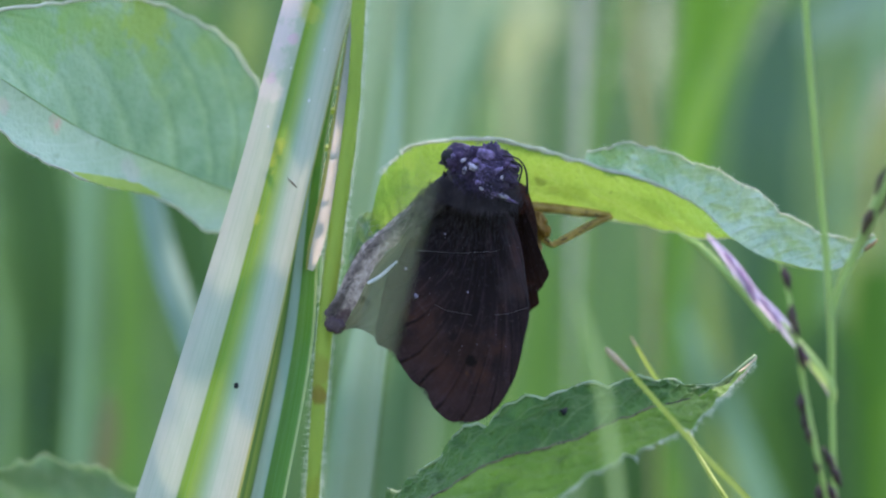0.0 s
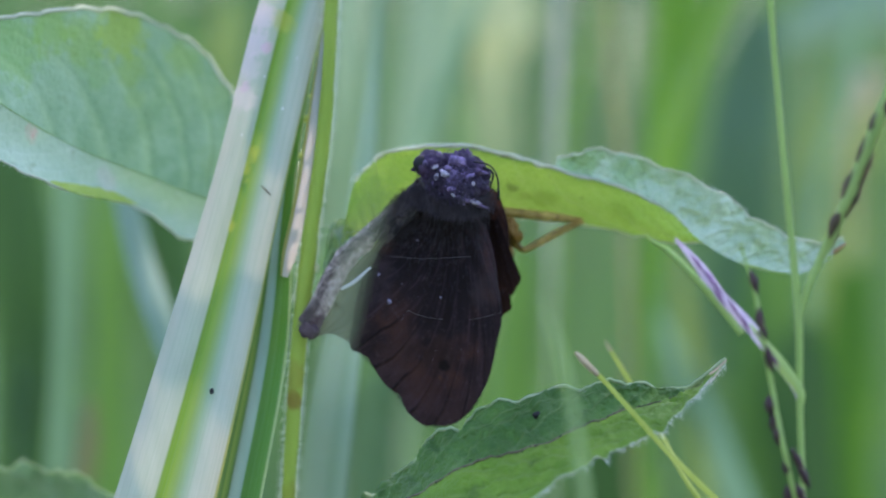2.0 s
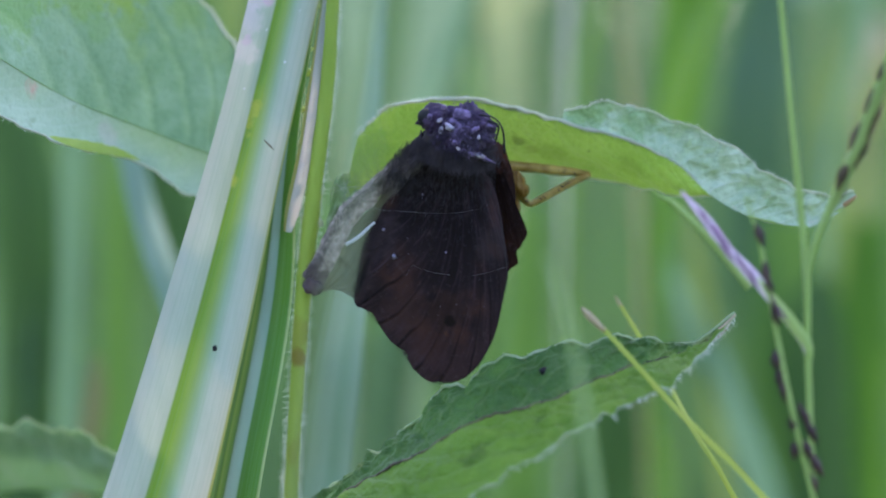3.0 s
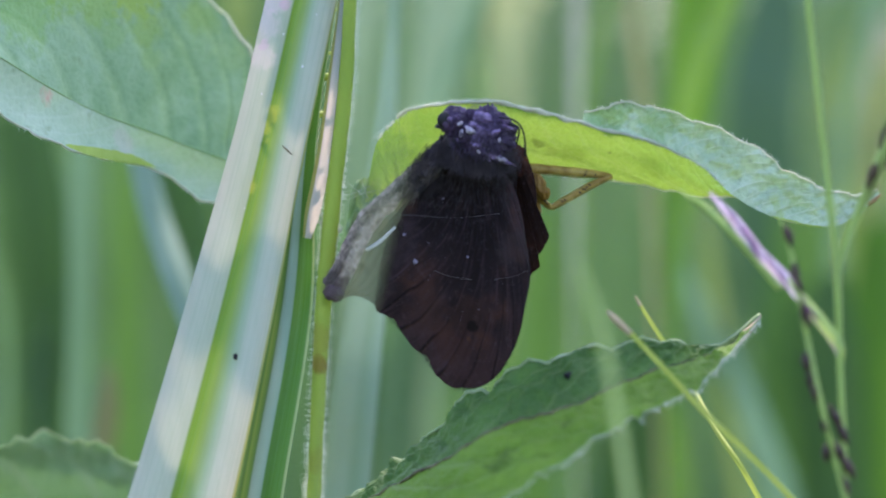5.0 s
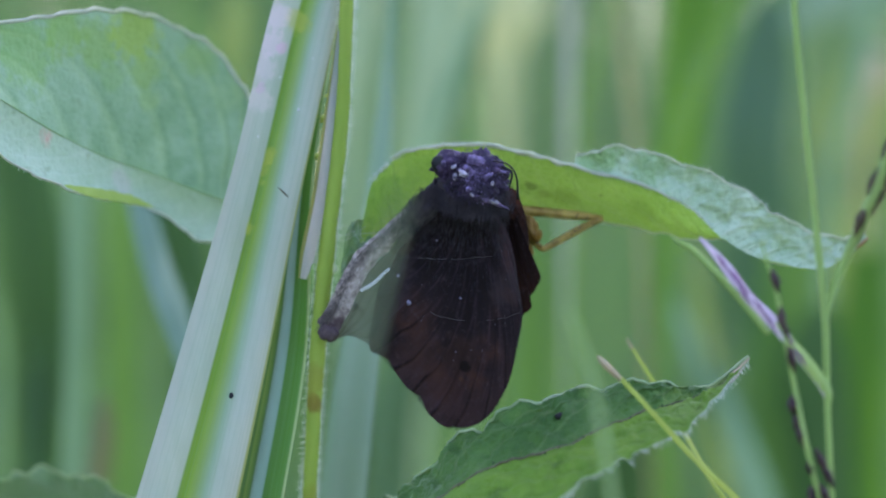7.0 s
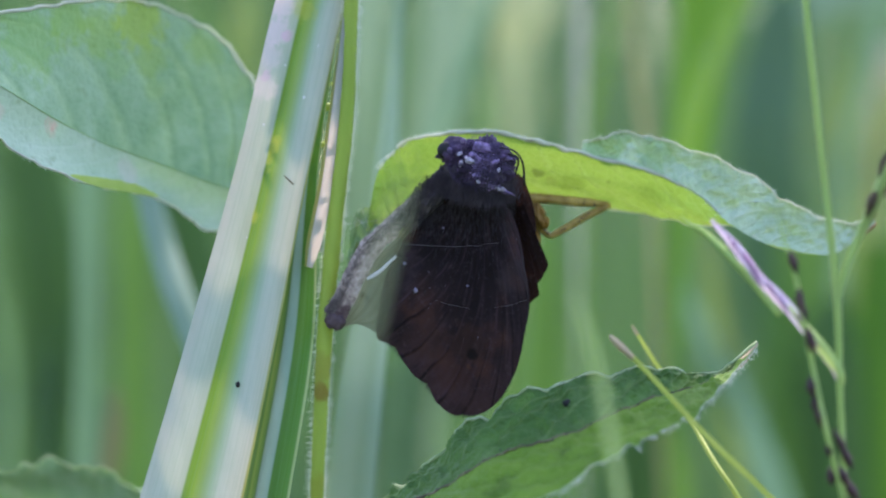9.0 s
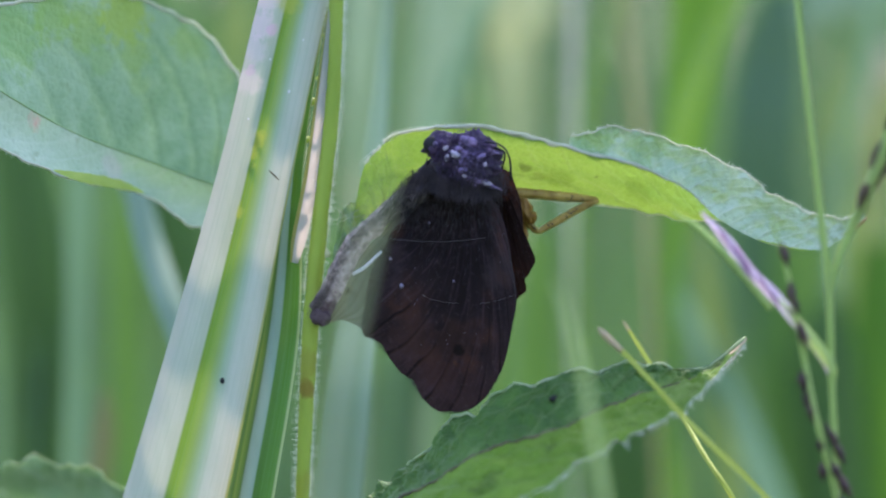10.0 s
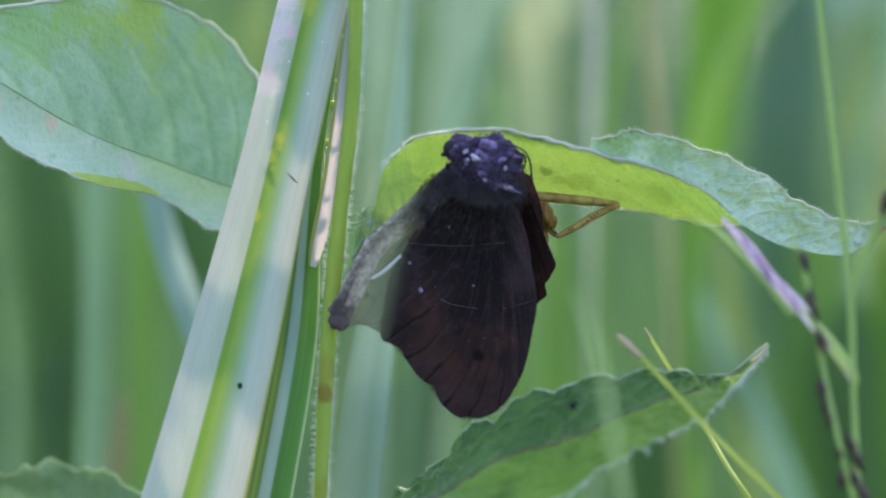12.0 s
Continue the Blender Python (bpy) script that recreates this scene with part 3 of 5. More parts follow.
def blob(centre, size, turn=0.0, rough=0.15, freq=1.0, seed=0.0, level=2, bm=None):
    """A knobbly rounded lump; size in millimetres, turned in the picture's plane."""
    bm = bm or bmesh.new()
    made = bmesh.ops.create_icosphere(bm, subdivisions=level, radius=1.0)["verts"]
    m = Matrix.Rotation(radians(turn), 3, 'Y')
    for v in made:
        d = v.co.copy()
        k = 1 + rough * noise.fractal(d * freq + Vector((seed, seed * 1.3, 0)), 0.6, 2.1, 5)
        v.co = mm(Vector(centre) + m @ Vector((d.x * size[0], d.y * size[1], d.z * size[2])) * k)
    return bm


def ribbon(points, widths, fold=0.25, turn=0.0, profile=None, n=40):
    """A long grass leaf: a channelled strip that follows a curve. fold: depth of the channel by width."""
    if isinstance(points, Rooted):
        widths = (widths + [widths[-1]] * len(points))[:len(points)]
    profile = profile or [(-1, 0.0), (-0.5, 0.6), (0, 1.0), (0.5, 0.6), (1, 0.0)]
    rows = []
    for i in range(n + 1):
        u = i / n
        p = spline(points, u)
        t = (spline(points, min(u + 0.01, 1)) - spline(points, max(u - 0.01, 0))).normalized()
        side = t.cross(Vector((0, 1, 0))).normalized()
        front = t.cross(side).normalized()
        w = radians(turn)
        s2 = side * math.cos(w) + front * math.sin(w)
        f2 = front * math.cos(w) - side * math.sin(w)
        half = value(widths, u) / 2
        rows.append([p + s2 * half * s + f2 * half * fold * d for s, d in profile])
    return sheet(rows, [(s + 1) / 2 for s, d in profile])


def hairs(name, parent, roots, length, thick, mat=None, seed=1, label=""):
    """Fine bristles: thin three-sided spikes that stand on the given roots (place, way)."""
    rng = random.Random(seed)
    verts, faces = [], []
    base = Vector(parent["base"])
    for p, d in roots:
        d = (Vector(d) + Vector((rng.uniform(-.5, .5), rng.uniform(-.5, .5), rng.uniform(-.5, .5)))).normalized()
        q = d.cross(Vector((0.3, 1, 0.2))).normalized()
        r = q.cross(d)
        ln = length * rng.uniform(0.5, 1.3)
        tip = Vector(p) + d * ln + Vector((0, 0, -0.15 * ln))
        k = len(verts)
        for w in (0, 2.1, 4.2):
            verts.append(mm(Vector(p) + (q * math.cos(w) + r * math.sin(w)) * thick) - base)
        verts.append(mm(tip) - base)
        faces += [(k, k + 1, k + 3), (k + 1, k + 2, k + 3), (k + 2, k, k + 3)]
    me = bpy.data.meshes.new(name)
    me.from_pydata([tuple(v) for v in verts], [], faces)
    me.materials.append(mat or HAIR)
    ob = new(name, me)
    ob["base"] = tuple(base)
    ob.parent = parent
    return tagged(ob, label, kind="stuff")


def half_leaf(spine, edge, nu=90, nv=12, teeth=22, tooth=0.05, ripple=0.25, bulge=0.4, veins=13, slant=0.14, seed=0.0, end=1.0, start=0.0, jag=0.0, crinkle=0.0, lobes=0, lobe=0.0):
    """One half of a leaf, from its midrib to its toothed margin, puckered between the side veins."""
    rows, rim = [], []
    for i in range(nu + 1):
        u = start + (end - start) * i / nu
        a, b = spline(spine, u), spline(edge, u)
        a += Vector((0, 0, jag * noise.noise(Vector((u * 38, 4.2, 0))) + 0.6 * jag * noise.noise(Vector((u * 90, 1.2, 0)))))
        t = (spline(spine, min(u + 0.01, 1)) - spline(spine, max(u - 0.01, 0))).normalized()
        o = b - a
        nrm = t.cross(o)
        nrm = nrm.normalized() if nrm.length > 1e-6 else Vector((0, -1, 0))
        saw = (u * teeth + 0.15 * noise.noise(Vector((u * 7, seed, 0)))) % 1.0
        k = 1 + tooth * (saw - 0.5) + 0.03 * noise.noise(Vector((u * 12, seed, 5)))
        if lobes:
            k += lobe * (abs(math.sin(math.pi * (u * lobes + 0.25 * noise.noise(Vector((u * 5, seed, 1)))))) ** 0.6 - 0.6)
        row = []
        for j in range(nv + 1):
            v = j / nv
            ph = ((u - v * slant) * veins + 0.5) % 1.0
            puck = math.sin(math.pi * ph) ** 0.7 - 0.5
            h = bulge * math.sin(math.pi * v * 0.9) + ripple * puck * min(1, 3 * v) * (0.4 + 0.6 * v) * min(o.length / 3, 1)
            h += 0.35 * ripple * noise.noise((a + o * v) * 0.6 + Vector((seed, 0, 0)))
            h += crinkle * (noise.noise((a + o * v) * 0.9 + Vector((0, seed, 3))) + 0.5 * noise.noise((a + o * v) * 2.3 + Vector((seed, 0, 1)))) * min(1, 4 * v)
            row.append(a + o * v * (1 + (k - 1) * v) - nrm * h * min(1, o.length / 2))
        rows.append(row)
        rim.append(row[-1].copy())
    return rows, rim


def rim_mesh(rim, r, rough=0.3):
    return tube(rim, [r, r], n=min(len(rim) * 1, 110), sides=5, rough=rough)


def joined(ob, bm, mat):
    """Adds a second half, drawn in world metres and with its own material, to a leaf's mesh."""
    bmesh.ops.translate(bm, verts=bm.verts, vec=-Vector(ob["base"]))
    extra = bpy.data.meshes.new("half")
    bm.to_mesh(extra)
    bm.free()
    whole = bmesh.new()
    whole.from_mesh(ob.data)
    first = len(whole.faces)
    whole.from_mesh(extra)
    whole.faces.ensure_lookup_table()
    for f in whole.faces[first:]:
        f.material_index = 1
    for f in whole.faces:
        f.smooth = True
    ob.data.materials.append(mat)
    whole.to_mesh(ob.data)
    whole.free()
    bpy.data.meshes.remove(extra)
    return ob


def leaf_part(parent, name, spine, edge, mat, label, rib=0.0, rib_mat=None, hair=0, hair_len=0.6, join=None, rim_r=0.08, rim_mat=None, **kw):
    rows, rim = half_leaf(spine, edge, **kw)
    lam = joined(join, sheet(rows), mat) if join else part(name, sheet(rows), mat, parent, label)
    part("margin", rim_mesh(rim, rim_r), rim_mat or RIM, lam, "pale hairy leaf margin")
    if rib:
        part("midrib", tube([r[0] for r in rows][::2], [rib, rib * 0.8, rib * 0.35], n=90, sides=6, rough=0.15), rib_mat or RIB, lam, "raised leaf midrib")
    if hair:
        rng = random.Random(hair)
        roots = []
        for _ in range(hair):
            i = rng.randrange(1, len(rows) - 1)
            out = (rows[i][-1] - rows[i][-3]).normalized()
            roots.append((rows[i][-1], out))
        hairs("margin_hairs", lam, roots, hair_len, 0.02, seed=hair)
    return lam


# ---- ground and distance ----
def build_ground():
    bm = bmesh.new()
    rings, per = [], 48
    c = bm.verts.new((0, 0, 0))
    for r in (0.3, 0.8, 2, 5, 15, 60, 300, 1500):
        rings.append([bm.verts.new((r * math.cos(k * 2 * math.pi / per), r * math.sin(k * 2 * math.pi / per), 0.02 * noise.noise((r * math.cos(k * 6.2832 / per), r * math.sin(k * 6.2832 / per), 0)) if r < 20 else 0)) for k in range(per)])
    for k in range(per):
        bm.faces.new((c, rings[0][k], rings[0][(k + 1) % per]))
        for a, b in zip(rings, rings[1:]):
            bm.faces.new((a[k], b[k], b[(k + 1) % per], a[(k + 1) % per]))
    tagged(part("ground", bm, SOIL), "dark green meadow ground under tall grass", "ground", kind="structure")


def strip_field(name, mat, count, spread, height, width, seed, label, lean=0.25):
    """Many grass leaves as one mesh: each a bent strip that stands on the ground."""
    rng = random.Random(seed)
    verts, faces = [], []
    for _ in range(count):
        x, y = spread(rng)
        h, w = rng.uniform(*height), rng.uniform(*width)
        a = rng.uniform(0, 6.283)
        lx, ly = rng.gauss(0, lean) * h, rng.gauss(0, lean) * h
        bend = rng.uniform(0.2, 1.0)
        k = len(verts)
        cx, cy = math.cos(a) * w / 2, math.sin(a) * 0.4 * w / 2
        for i in range(6):
            u = i / 5
            s = (1 - u ** 3 * 0.95)
            px, py, pz = x + lx * u ** (1 + bend), y + ly * u ** (1 + bend), h * (u - 0.12 * bend * u * u)
            verts += [(px - cx * s, py - cy * s, pz), (px + cx * s, py + cy * s, pz)]
        faces += [(k + 2 * i, k + 2 * i + 1, k + 2 * i + 3, k + 2 * i + 2) for i in range(5)]
    me = bpy.data.meshes.new(name)
    me.from_pydata(verts, [], faces)
    me.materials.append(mat)
    return tagged(new(name, me), label, "grass", kind="stuff")


def build_distance():
    def near(rng):
        y = rng.uniform(0.30, 1.1)
        return rng.uniform(-0.5, 0.5) * (0.5 + y), y

    def mid(rng):
        y = rng.uniform(1.0, 4.0)
        return rng.uniform(-1, 1) * (0.4 + 0.6 * y), y

    def around(rng):
        while True:
            r, a = 6.5 * rng.random() ** 0.5, rng.uniform(0, 6.283)
            x, y = r * math.sin(a), r * math.cos(a)
            if math.hypot(x, y + 0.2) > 0.45 and not (y > 0.25 and abs(x) < 0.45 + 0.65 * y):
                return x, y

    strip_field("meadow_grass", MEADOW, 3200, near, (0.30, 0.62), (0.004, 0.012), 3, "blurred tall green meadow grass behind the plants", 0.22)
    strip_field("meadow_grass", MEADOW, 5000, mid, (0.4, 1.0), (0.006, 0.016), 4, "far tall meadow grass, soft and green")
    strip_field("meadow_grass", MEADOW, 16000, around, (0.25, 0.45), (0.005, 0.012), 5, "tall meadow grass round the plants")
    rng = random.Random(9)
    verts, faces = [], []
    for _ in range(17000):
        a = rng.uniform(-0.6, 0.6)
        r = rng.uniform(7, 9.5)
        z = 2.4 * rng.random() ** 0.9
        p = Vector((r * math.sin(a), r * math.cos(a), z))
        d1 = Vector((rng.gauss(0, 1), rng.gauss(0, 1), rng.gauss(0, 0.6))).normalized() * rng.uniform(0.05, 0.12)
        d2 = d1.cross(Vector((rng.gauss(0, 1), rng.gauss(0, 1), rng.gauss(0, 1)))).normalized() * d1.length * 0.5
        k = len(verts)
        verts += [tuple(p - d1), tuple(p + d2), tuple(p + d1), tuple(p - d2)]
        faces.append((k, k + 1, k + 2, k + 3))
    me = bpy.data.meshes.new("hedge")
    me.from_pydata(verts, [], faces)
    me.materials.append(HEDGE)
    tagged(new("hedge", me), "far leafy green hedge behind the meadow", "hedge", kind="stuff")


# ---- plants ----
class Rooted(list):
    """A curve that has been carried on down to the ground."""


def build_dimming_tree():
    """An unseen small tree added to one side; one bough sways before the sun."""
    foot = Vector((2.6, 3.4, 0.0))
    t = thing("tree", foot, "small unseen leafy tree added to dim the sun", "tree")

    def limb(pts, radii, name, parent):
        return part(name, tube([(p - HOME) * 1000 for p in pts], [r * 1000 for r in radii], 20, 8, 1, None, 0.1), BARK, parent)

    def leaves(centre, size, count, seed, name, parent, skew=0.0):
        rng = random.Random(seed)
        bm = bmesh.new()
        for _ in range(count):
            p = Vector(centre) + Vector((rng.gauss(0, size[0]), rng.gauss(0, size[1]), rng.gauss(0, size[2])))
            if skew:
                p = Vector(centre) + (rng.random() ** 1.6 * size[0]) * skew_way + Vector((rng.uniform(-1, 1) * size[1], rng.uniform(-1, 1) * size[1], rng.uniform(-1, 1) * size[2]))
            d = Vector((rng.gauss(0, 1), rng.gauss(0, 1), rng.gauss(0, 0.6))).normalized() * 0.035
            e = d.cross(Vector((rng.gauss(0, 1), rng.gauss(0, 1), 1.5))).normalized() * 0.018
            bm.faces.new([bm.verts.new(q) for q in (p - d, p + e - d * 0.1, p + d, p - e - d * 0.1)])
        return tagged(part(name, bm, HEDGE, parent), kind="stuff")

    limb([foot + Vector((0, 0, -0.05)), foot + Vector((0.05, 0, 2.0)), foot + Vector((0.1, 0.1, 4.0)), foot + Vector((0.2, 0.2, 6.5))], [0.14, 0.11, 0.08, 0.03], "trunk", t)
    limb([foot + Vector((0.1, 0.1, 4.2)), foot + Vector((0.8, -0.2, 5.2)), foot + Vector((1.5, -0.4, 5.9))], [0.06, 0.04, 0.015], "limb", t)
    leaves(foot + Vector((0.7, -0.4, 6.2)), (0.5, 0.5, 0.6), 2200, 31, "crown", t)
    leaves(foot + Vector((1.4, -0.4, 5.4)), (0.5, 0.6, 0.5), 1200, 32, "crown", t)
    mid = HOME + SUN * 7.0
    skew_way = Vector((0.985, -0.17, 0.0))
    b = limb([foot + Vector((0.1, 0.1, 4.3)), mid.lerp(foot + Vector((0.1, 0.1, 4.3)), 0.5) + Vector((0.25, -0.1, 0.15)), mid + skew_way * 0.45, mid + skew_way * 0.25 + Vector((0, -0.1, 0.1))], [0.035, 0.025, 0.012, 0.004], "bough", t)
    leaves(mid + skew_way * 0.17, (0.34, 0.08, 0.16), 900, 33, "leaves", b, 1.0)
    return b


def rooted(points):
    a, b = Vector(points[-2]), Vector(points[-1])
    way = (b - a).normalized()
    d = Vector((way.x * 0.3, 0.1, -1))
    out = Rooted(points)
    for far in (12, 45, 120, 260):
        out.append(tuple(b + way * 12 + d * (far - 12)))
    k = b + way * 12
    out.append((k.x + d.x * (502 + k.z), k.y + d.y * (502 + k.z), -502.0))
    return out


def build_sedge():
    s = thing("sedge_clump", (-0.05, 0.0, 0.0), "tall sedge leaves with pale bluish and green stripes", "sedge")
    prof = [(-1, 0.1), (-0.64, 0.28), (-0.26, 0.12), (-0.20, -0.14), (0.08, -0.16), (0.18, 0.02), (0.4, 0.16), (0.66, 0.22), (0.9, 0.05), (1.0, -0.25)]
    main = [(-10.85, 5.5, 29.51), (-13.25, 4.0, 22.30), (-16.65, 1.0, 7.32), (-20.13, -2.0, -7.41), (-23.72, -5.0, -21.73), (-25.53, -6.0, -27.95)]
    leaf = part("blade", ribbon(rooted(main), [5.4, 6.1, 6.4, 7.6, 8.7, 9.0, 9.2, 7.5, 4], 0.5, 0, prof, 150), SEDGE, s, "wide striped sedge leaf, pale glaucous with a green channel")
    part("speck", blob((-19.64, -3.5, -11.63), (0.22, 0.15, 0.28), 10, 0.3), BLACK, leaf, "tiny black speck on the leaf")
    for x, y, z, r in ((-13.85, 1.7, 13.6, 0.11), (-17.4, 0.8, 11.2, 0.09), (-15.5, 2.2, 16.5, 0.08), (-12.6, 2.6, 18.2, 0.07), (-18.9, -0.6, 1.2, 0.06)):
        part("grain", blob((x, y, z), (r, r * 0.6, r * 1.2), 20, 0.5, 2, z, 2), SILK, leaf, "white dust grain")
    part("scratch", tube([(-15.61, 0.2, 6.65), (-15.15, 0.1, 6.20), (-14.75, 0.0, 5.80)], [0.04, 0.09, 0.04], 6, 5), RIB_DRY, leaf, "small brown scratch")
    back = [(-9.78, 6.5, 29.59), (-10.99, 6.0, 22.43), (-13.6, 4.5, 7.39), (-15.0, 2.0, -7.49), (-17.5, -1.0, -21.95), (-18.6, -1.6, -28.24)]
    rear = part("blade", ribbon(rooted(back), [1.0, 1.2, 1.8, 3.7, 4.2, 4.4, 4.6, 5, 4], 0.5, 0, [(-1, -0.3), (-0.75, 0.35), (-0.5, -0.2), (-0.4, 0.1), (0.1, 0.25), (0.2, -0.1), (0.6, 0.2), (1, 0.0)], 150), SEDGE_DARK, s, "narrow dark green sedge leaf with a bluish stripe")
    # the sunlit part of the narrow leaf's stripe, built as a separate pale blade
    straw = [(-10.28, 2.6, 20.70), (-10.72, 2.4, 16.16), (-11.82, 2.2, 7.35), (-12.47, 2.0, 3.57), (-13.12, 1.8, 0.55), (-13.56, 1.6, -1.46)]
    strip = part("blade", ribbon(straw, [0.35, 0.8, 1.2, 1.35, 1.3, 0.7], 0.4, 0, None, 60), SEDGE_SUNLIT, s, "pale strip standing in for the sunlit part of the stripe")
    # hidden fibres added behind the narrow leaf; their shadows cross the pale strip
    for z, r in ((8.4, 0.16), (4.5, 0.12), (2.4, 0.32), (-1.0, 0.3)):
        q = Vector((-13.4 + (z - 0.55) * 0.191, 1.9, z)) + SUN * 12
        part("shade_fibre", tube([q + Vector((-0.75, 0, -0.1)), q, q + Vector((0.7, 0, 0.15))], [r * 0.8, r, r * 0.7], 14, 6, 1, None, 0.3), TIP, rear, "hidden tube added to shade the pale strip")


def build_herb():
    h = thing("herb_plant", (-0.02, 0.02, 0.0), "hairy green herb with a folded leaf and toothed leaves", "plant")
    line = [(-9.29, 3.5, 29.85), (-9.63, 3.0, 22.24), (-10.12, 2.6, 12.14), (-11.27, 2.2, 2.06), (-12.22, 2.0, -7.99), (-12.82, 2.0, -18.05), (-13.26, 3.0, -26.17)]
    st = part("stem", tube(rooted(line), [0.62, 0.64, 0.66, 0.70, 0.70, 0.62, 0.62, 0.7, 1.0, 1.4], 150, 12, 1, None, 0.12), STEM, h, "yellow-green hairy stem")
    rng = random.Random(4)
    roots = []
    for _ in range(8000):
        u = rng.uniform(0.0, 1.0)
        p = spline(line, u)
        w = rng.uniform(0, 6.283)
        if math.sin(w) < -0.3:
            continue
        d = Vector((math.cos(w), math.sin(w), rng.uniform(-0.3, 0.3)))
        roots.append((p + Vector((math.cos(w), math.sin(w), 0)) * 0.6, d))
    hairs("stem_hairs", st, roots, 0.62, 0.02, seed=5)

    # large leaf at one side
    spine = [(-10.75, 14.0, -0.72), (-19.75, 13.9, 5.0), (-23.34, 13.1, 6.5), (-27.67, 12.4, 8.19), (-33.36, 7.0, 10.41), (-39.19, 0.0, 13.9), (-46.86, -6.0, 19.2)]
    upper = [(-10.8, 14.0, -0.62), (-19.49, 14.6, 6.41), (-18.52, 15.9, 14.43), (-23.48, 15.8, 20.71), (-30.13, 11.0, 23.01), (-38.13, 4.0, 21.9), (-46.96, -6.0, 19.3)]
    lower = [(-10.8, 14.0, -0.87), (-19.73, 13.7, 3.07), (-22.8, 12.7, 1.92), (-27.63, 12.0, 4.97), (-34.09, 4.0, 6.53), (-40.46, -2.0, 10.24), (-47.06, -6.0, 19.01)]
    one = leaf_part(h, "leaf", spine, upper, LEAF, "bluish-green toothed leaf with its paler half bent down", 0.10, RIB, 240, 0.35, bulge=-0.6, ripple=0.35, seed=1, teeth=18, tooth=0.03, rim_r=0.19, veins=8, slant=0.24)
    leaf_part(h, "leaf", spine, lower, LEAF_FOLD, "", 0, None, 160, 0.35, one, bulge=0.5, ripple=0.08, seed=2, teeth=16, tooth=0.06, rim_r=0.11)
    curl = [[spline(lower, 0.50 + 0.19 * i / 30) + Vector((0.25, -1.0 - 0.10 * j, (0.75 - 0.19 * j) * math.sin(math.pi * i / 30) ** 0.7 * (1 + 0.3 * noise.noise((i * 0.4, 0, 0))))) for j in range(6)] for i in range(31)]
    part("leaf_curl", sheet(curl), CURL, one, "yellow-green turned-over margin")

    # unseen upper leaf added behind the sedge to throw a clear-edged shadow on it
    shade_top = [(-26.0, -1.6, -3.3), (-22.4, -1.5, -2.75), (-19.6, -0.7, -2.3), (-17.0, -1.0, -1.1), (-14.4, 0.5, -0.8)]
    shade_low = [(-26.0, -3.2, -10.4), (-23.4, -3.2, -11.1), (-20.9, -3.4, -12.7), (-18.8, -3.4, -14.2), (-15.6, -1.0, -16.5)]
    inner = [[(spline(shade_low, i / 24).lerp(spline(shade_top, i / 24), j / 8)) + SUN * 60 + Vector((0, 0.05 * noise.noise((i * 0.5, j, 0)), 0.12 * noise.noise((i * 0.6, 0, j * 0.2)))) for j in range(9)] for i in range(25)]
    hidden = part("leaf", sheet(inner), LEAF, h, "small unseen upper leaf added to shade the sedge")
    part("petiole", tube([tuple(inner[-1][4]), tuple(inner[-1][4].lerp(Vector((-9.3, 3.5, 29.6)), 0.5) + Vector((0, 1.5, -1))), (-9.3, 3.5, 29.6)], [0.3, 0.25, 0.25], 14, 6), STEM, hidden)

    # folded leaf that carries the butterfly
    ridge = [(-8.45, 6.0, 1.83), (-7.6, 5.5, 6.5), (-6.1, 5.0, 8.55), (-3.9, 4.5, 10.0), (1.82, 4.5, 10.55), (6.89, 4.5, 9.57), (11.46, 5.0, 8.32), (17.55, 5.0, 6.54), (21.35, 5.0, 4.62), (24.24, 5.0, 1.98), (28.20, 5.0, 0.00), (33.5, 5.0, -0.6), (37.13, 5.0, 1.98)]
    under = [(-8.93, 9.0, -0.97), (-7.39, 9.0, 1.08), (-6.12, 10.0, 1.34), (-4.85, 11.0, 1.60), (0.83, 12.0, 2.12), (6.00, 12.0, 4.29), (11.14, 11.0, 4.13), (16.72, 9.0, 3.18), (21.47, 7.0, 2.09), (24.36, 5.2, 1.93), (28.27, 5.2, -0.03), (32.78, 5.2, -0.43), (37.15, 5.2, 1.95)]
    far = [(-8.75, 6.0, 0.25), (-6.80, 5.4, 6.14), (-5.27, 5.0, 8.42), (-3.75, 5.0, 9.69), (1.83, 5.0, 10.40), (6.90, 5.0, 9.69), (11.47, 5.2, 9.59), (15.12, 5.2, 10.30), (20.85, 5.0, 8.67), (25.92, 5.0, 6.34), (30.23, 5.0, 3.40), (34.5, 5.0, 2.0), (36.9, 5.0, 2.5)]
    ROOT_LEAF = leaf_part(h, "leaf", ridge, under, LEAF_UNDER, "folded leaf, yellow-green underneath and bluish on its raised half", 0.0, RIM, 260, 0.4, bulge=0.5, ripple=0.3, seed=3, teeth=26, tooth=0.05, nu=200, veins=18, slant=0.1, jag=0.22)
    leaf_part(h, "leaf", ridge, far, LEAF_RAISED, "", 0, None, 380, 0.45, ROOT_LEAF, bulge=0.5, ripple=0.07, seed=4, teeth=34, tooth=0.04, nu=180, nv=20, veins=21, jag=0.22, crinkle=0.6, start=0.49, lobes=15, lobe=0.09)
    part("fold_edge", tube([spline(ridge, 0.20 + 0.44 * i / 60) + Vector((0, -0.12, 0.03 + 0.22 * noise.noise(Vector(((0.20 + 0.44 * i / 60) * 38, 4.2, 0))))) for i in range(61)], [0.04, 0.15, 0.17, 0.15, 0.06], 110, 7, 0.7, None, 1.4), RIM, ROOT_LEAF, "pale downy edge of the fold")
    rng = random.Random(8)
    fuzz = []
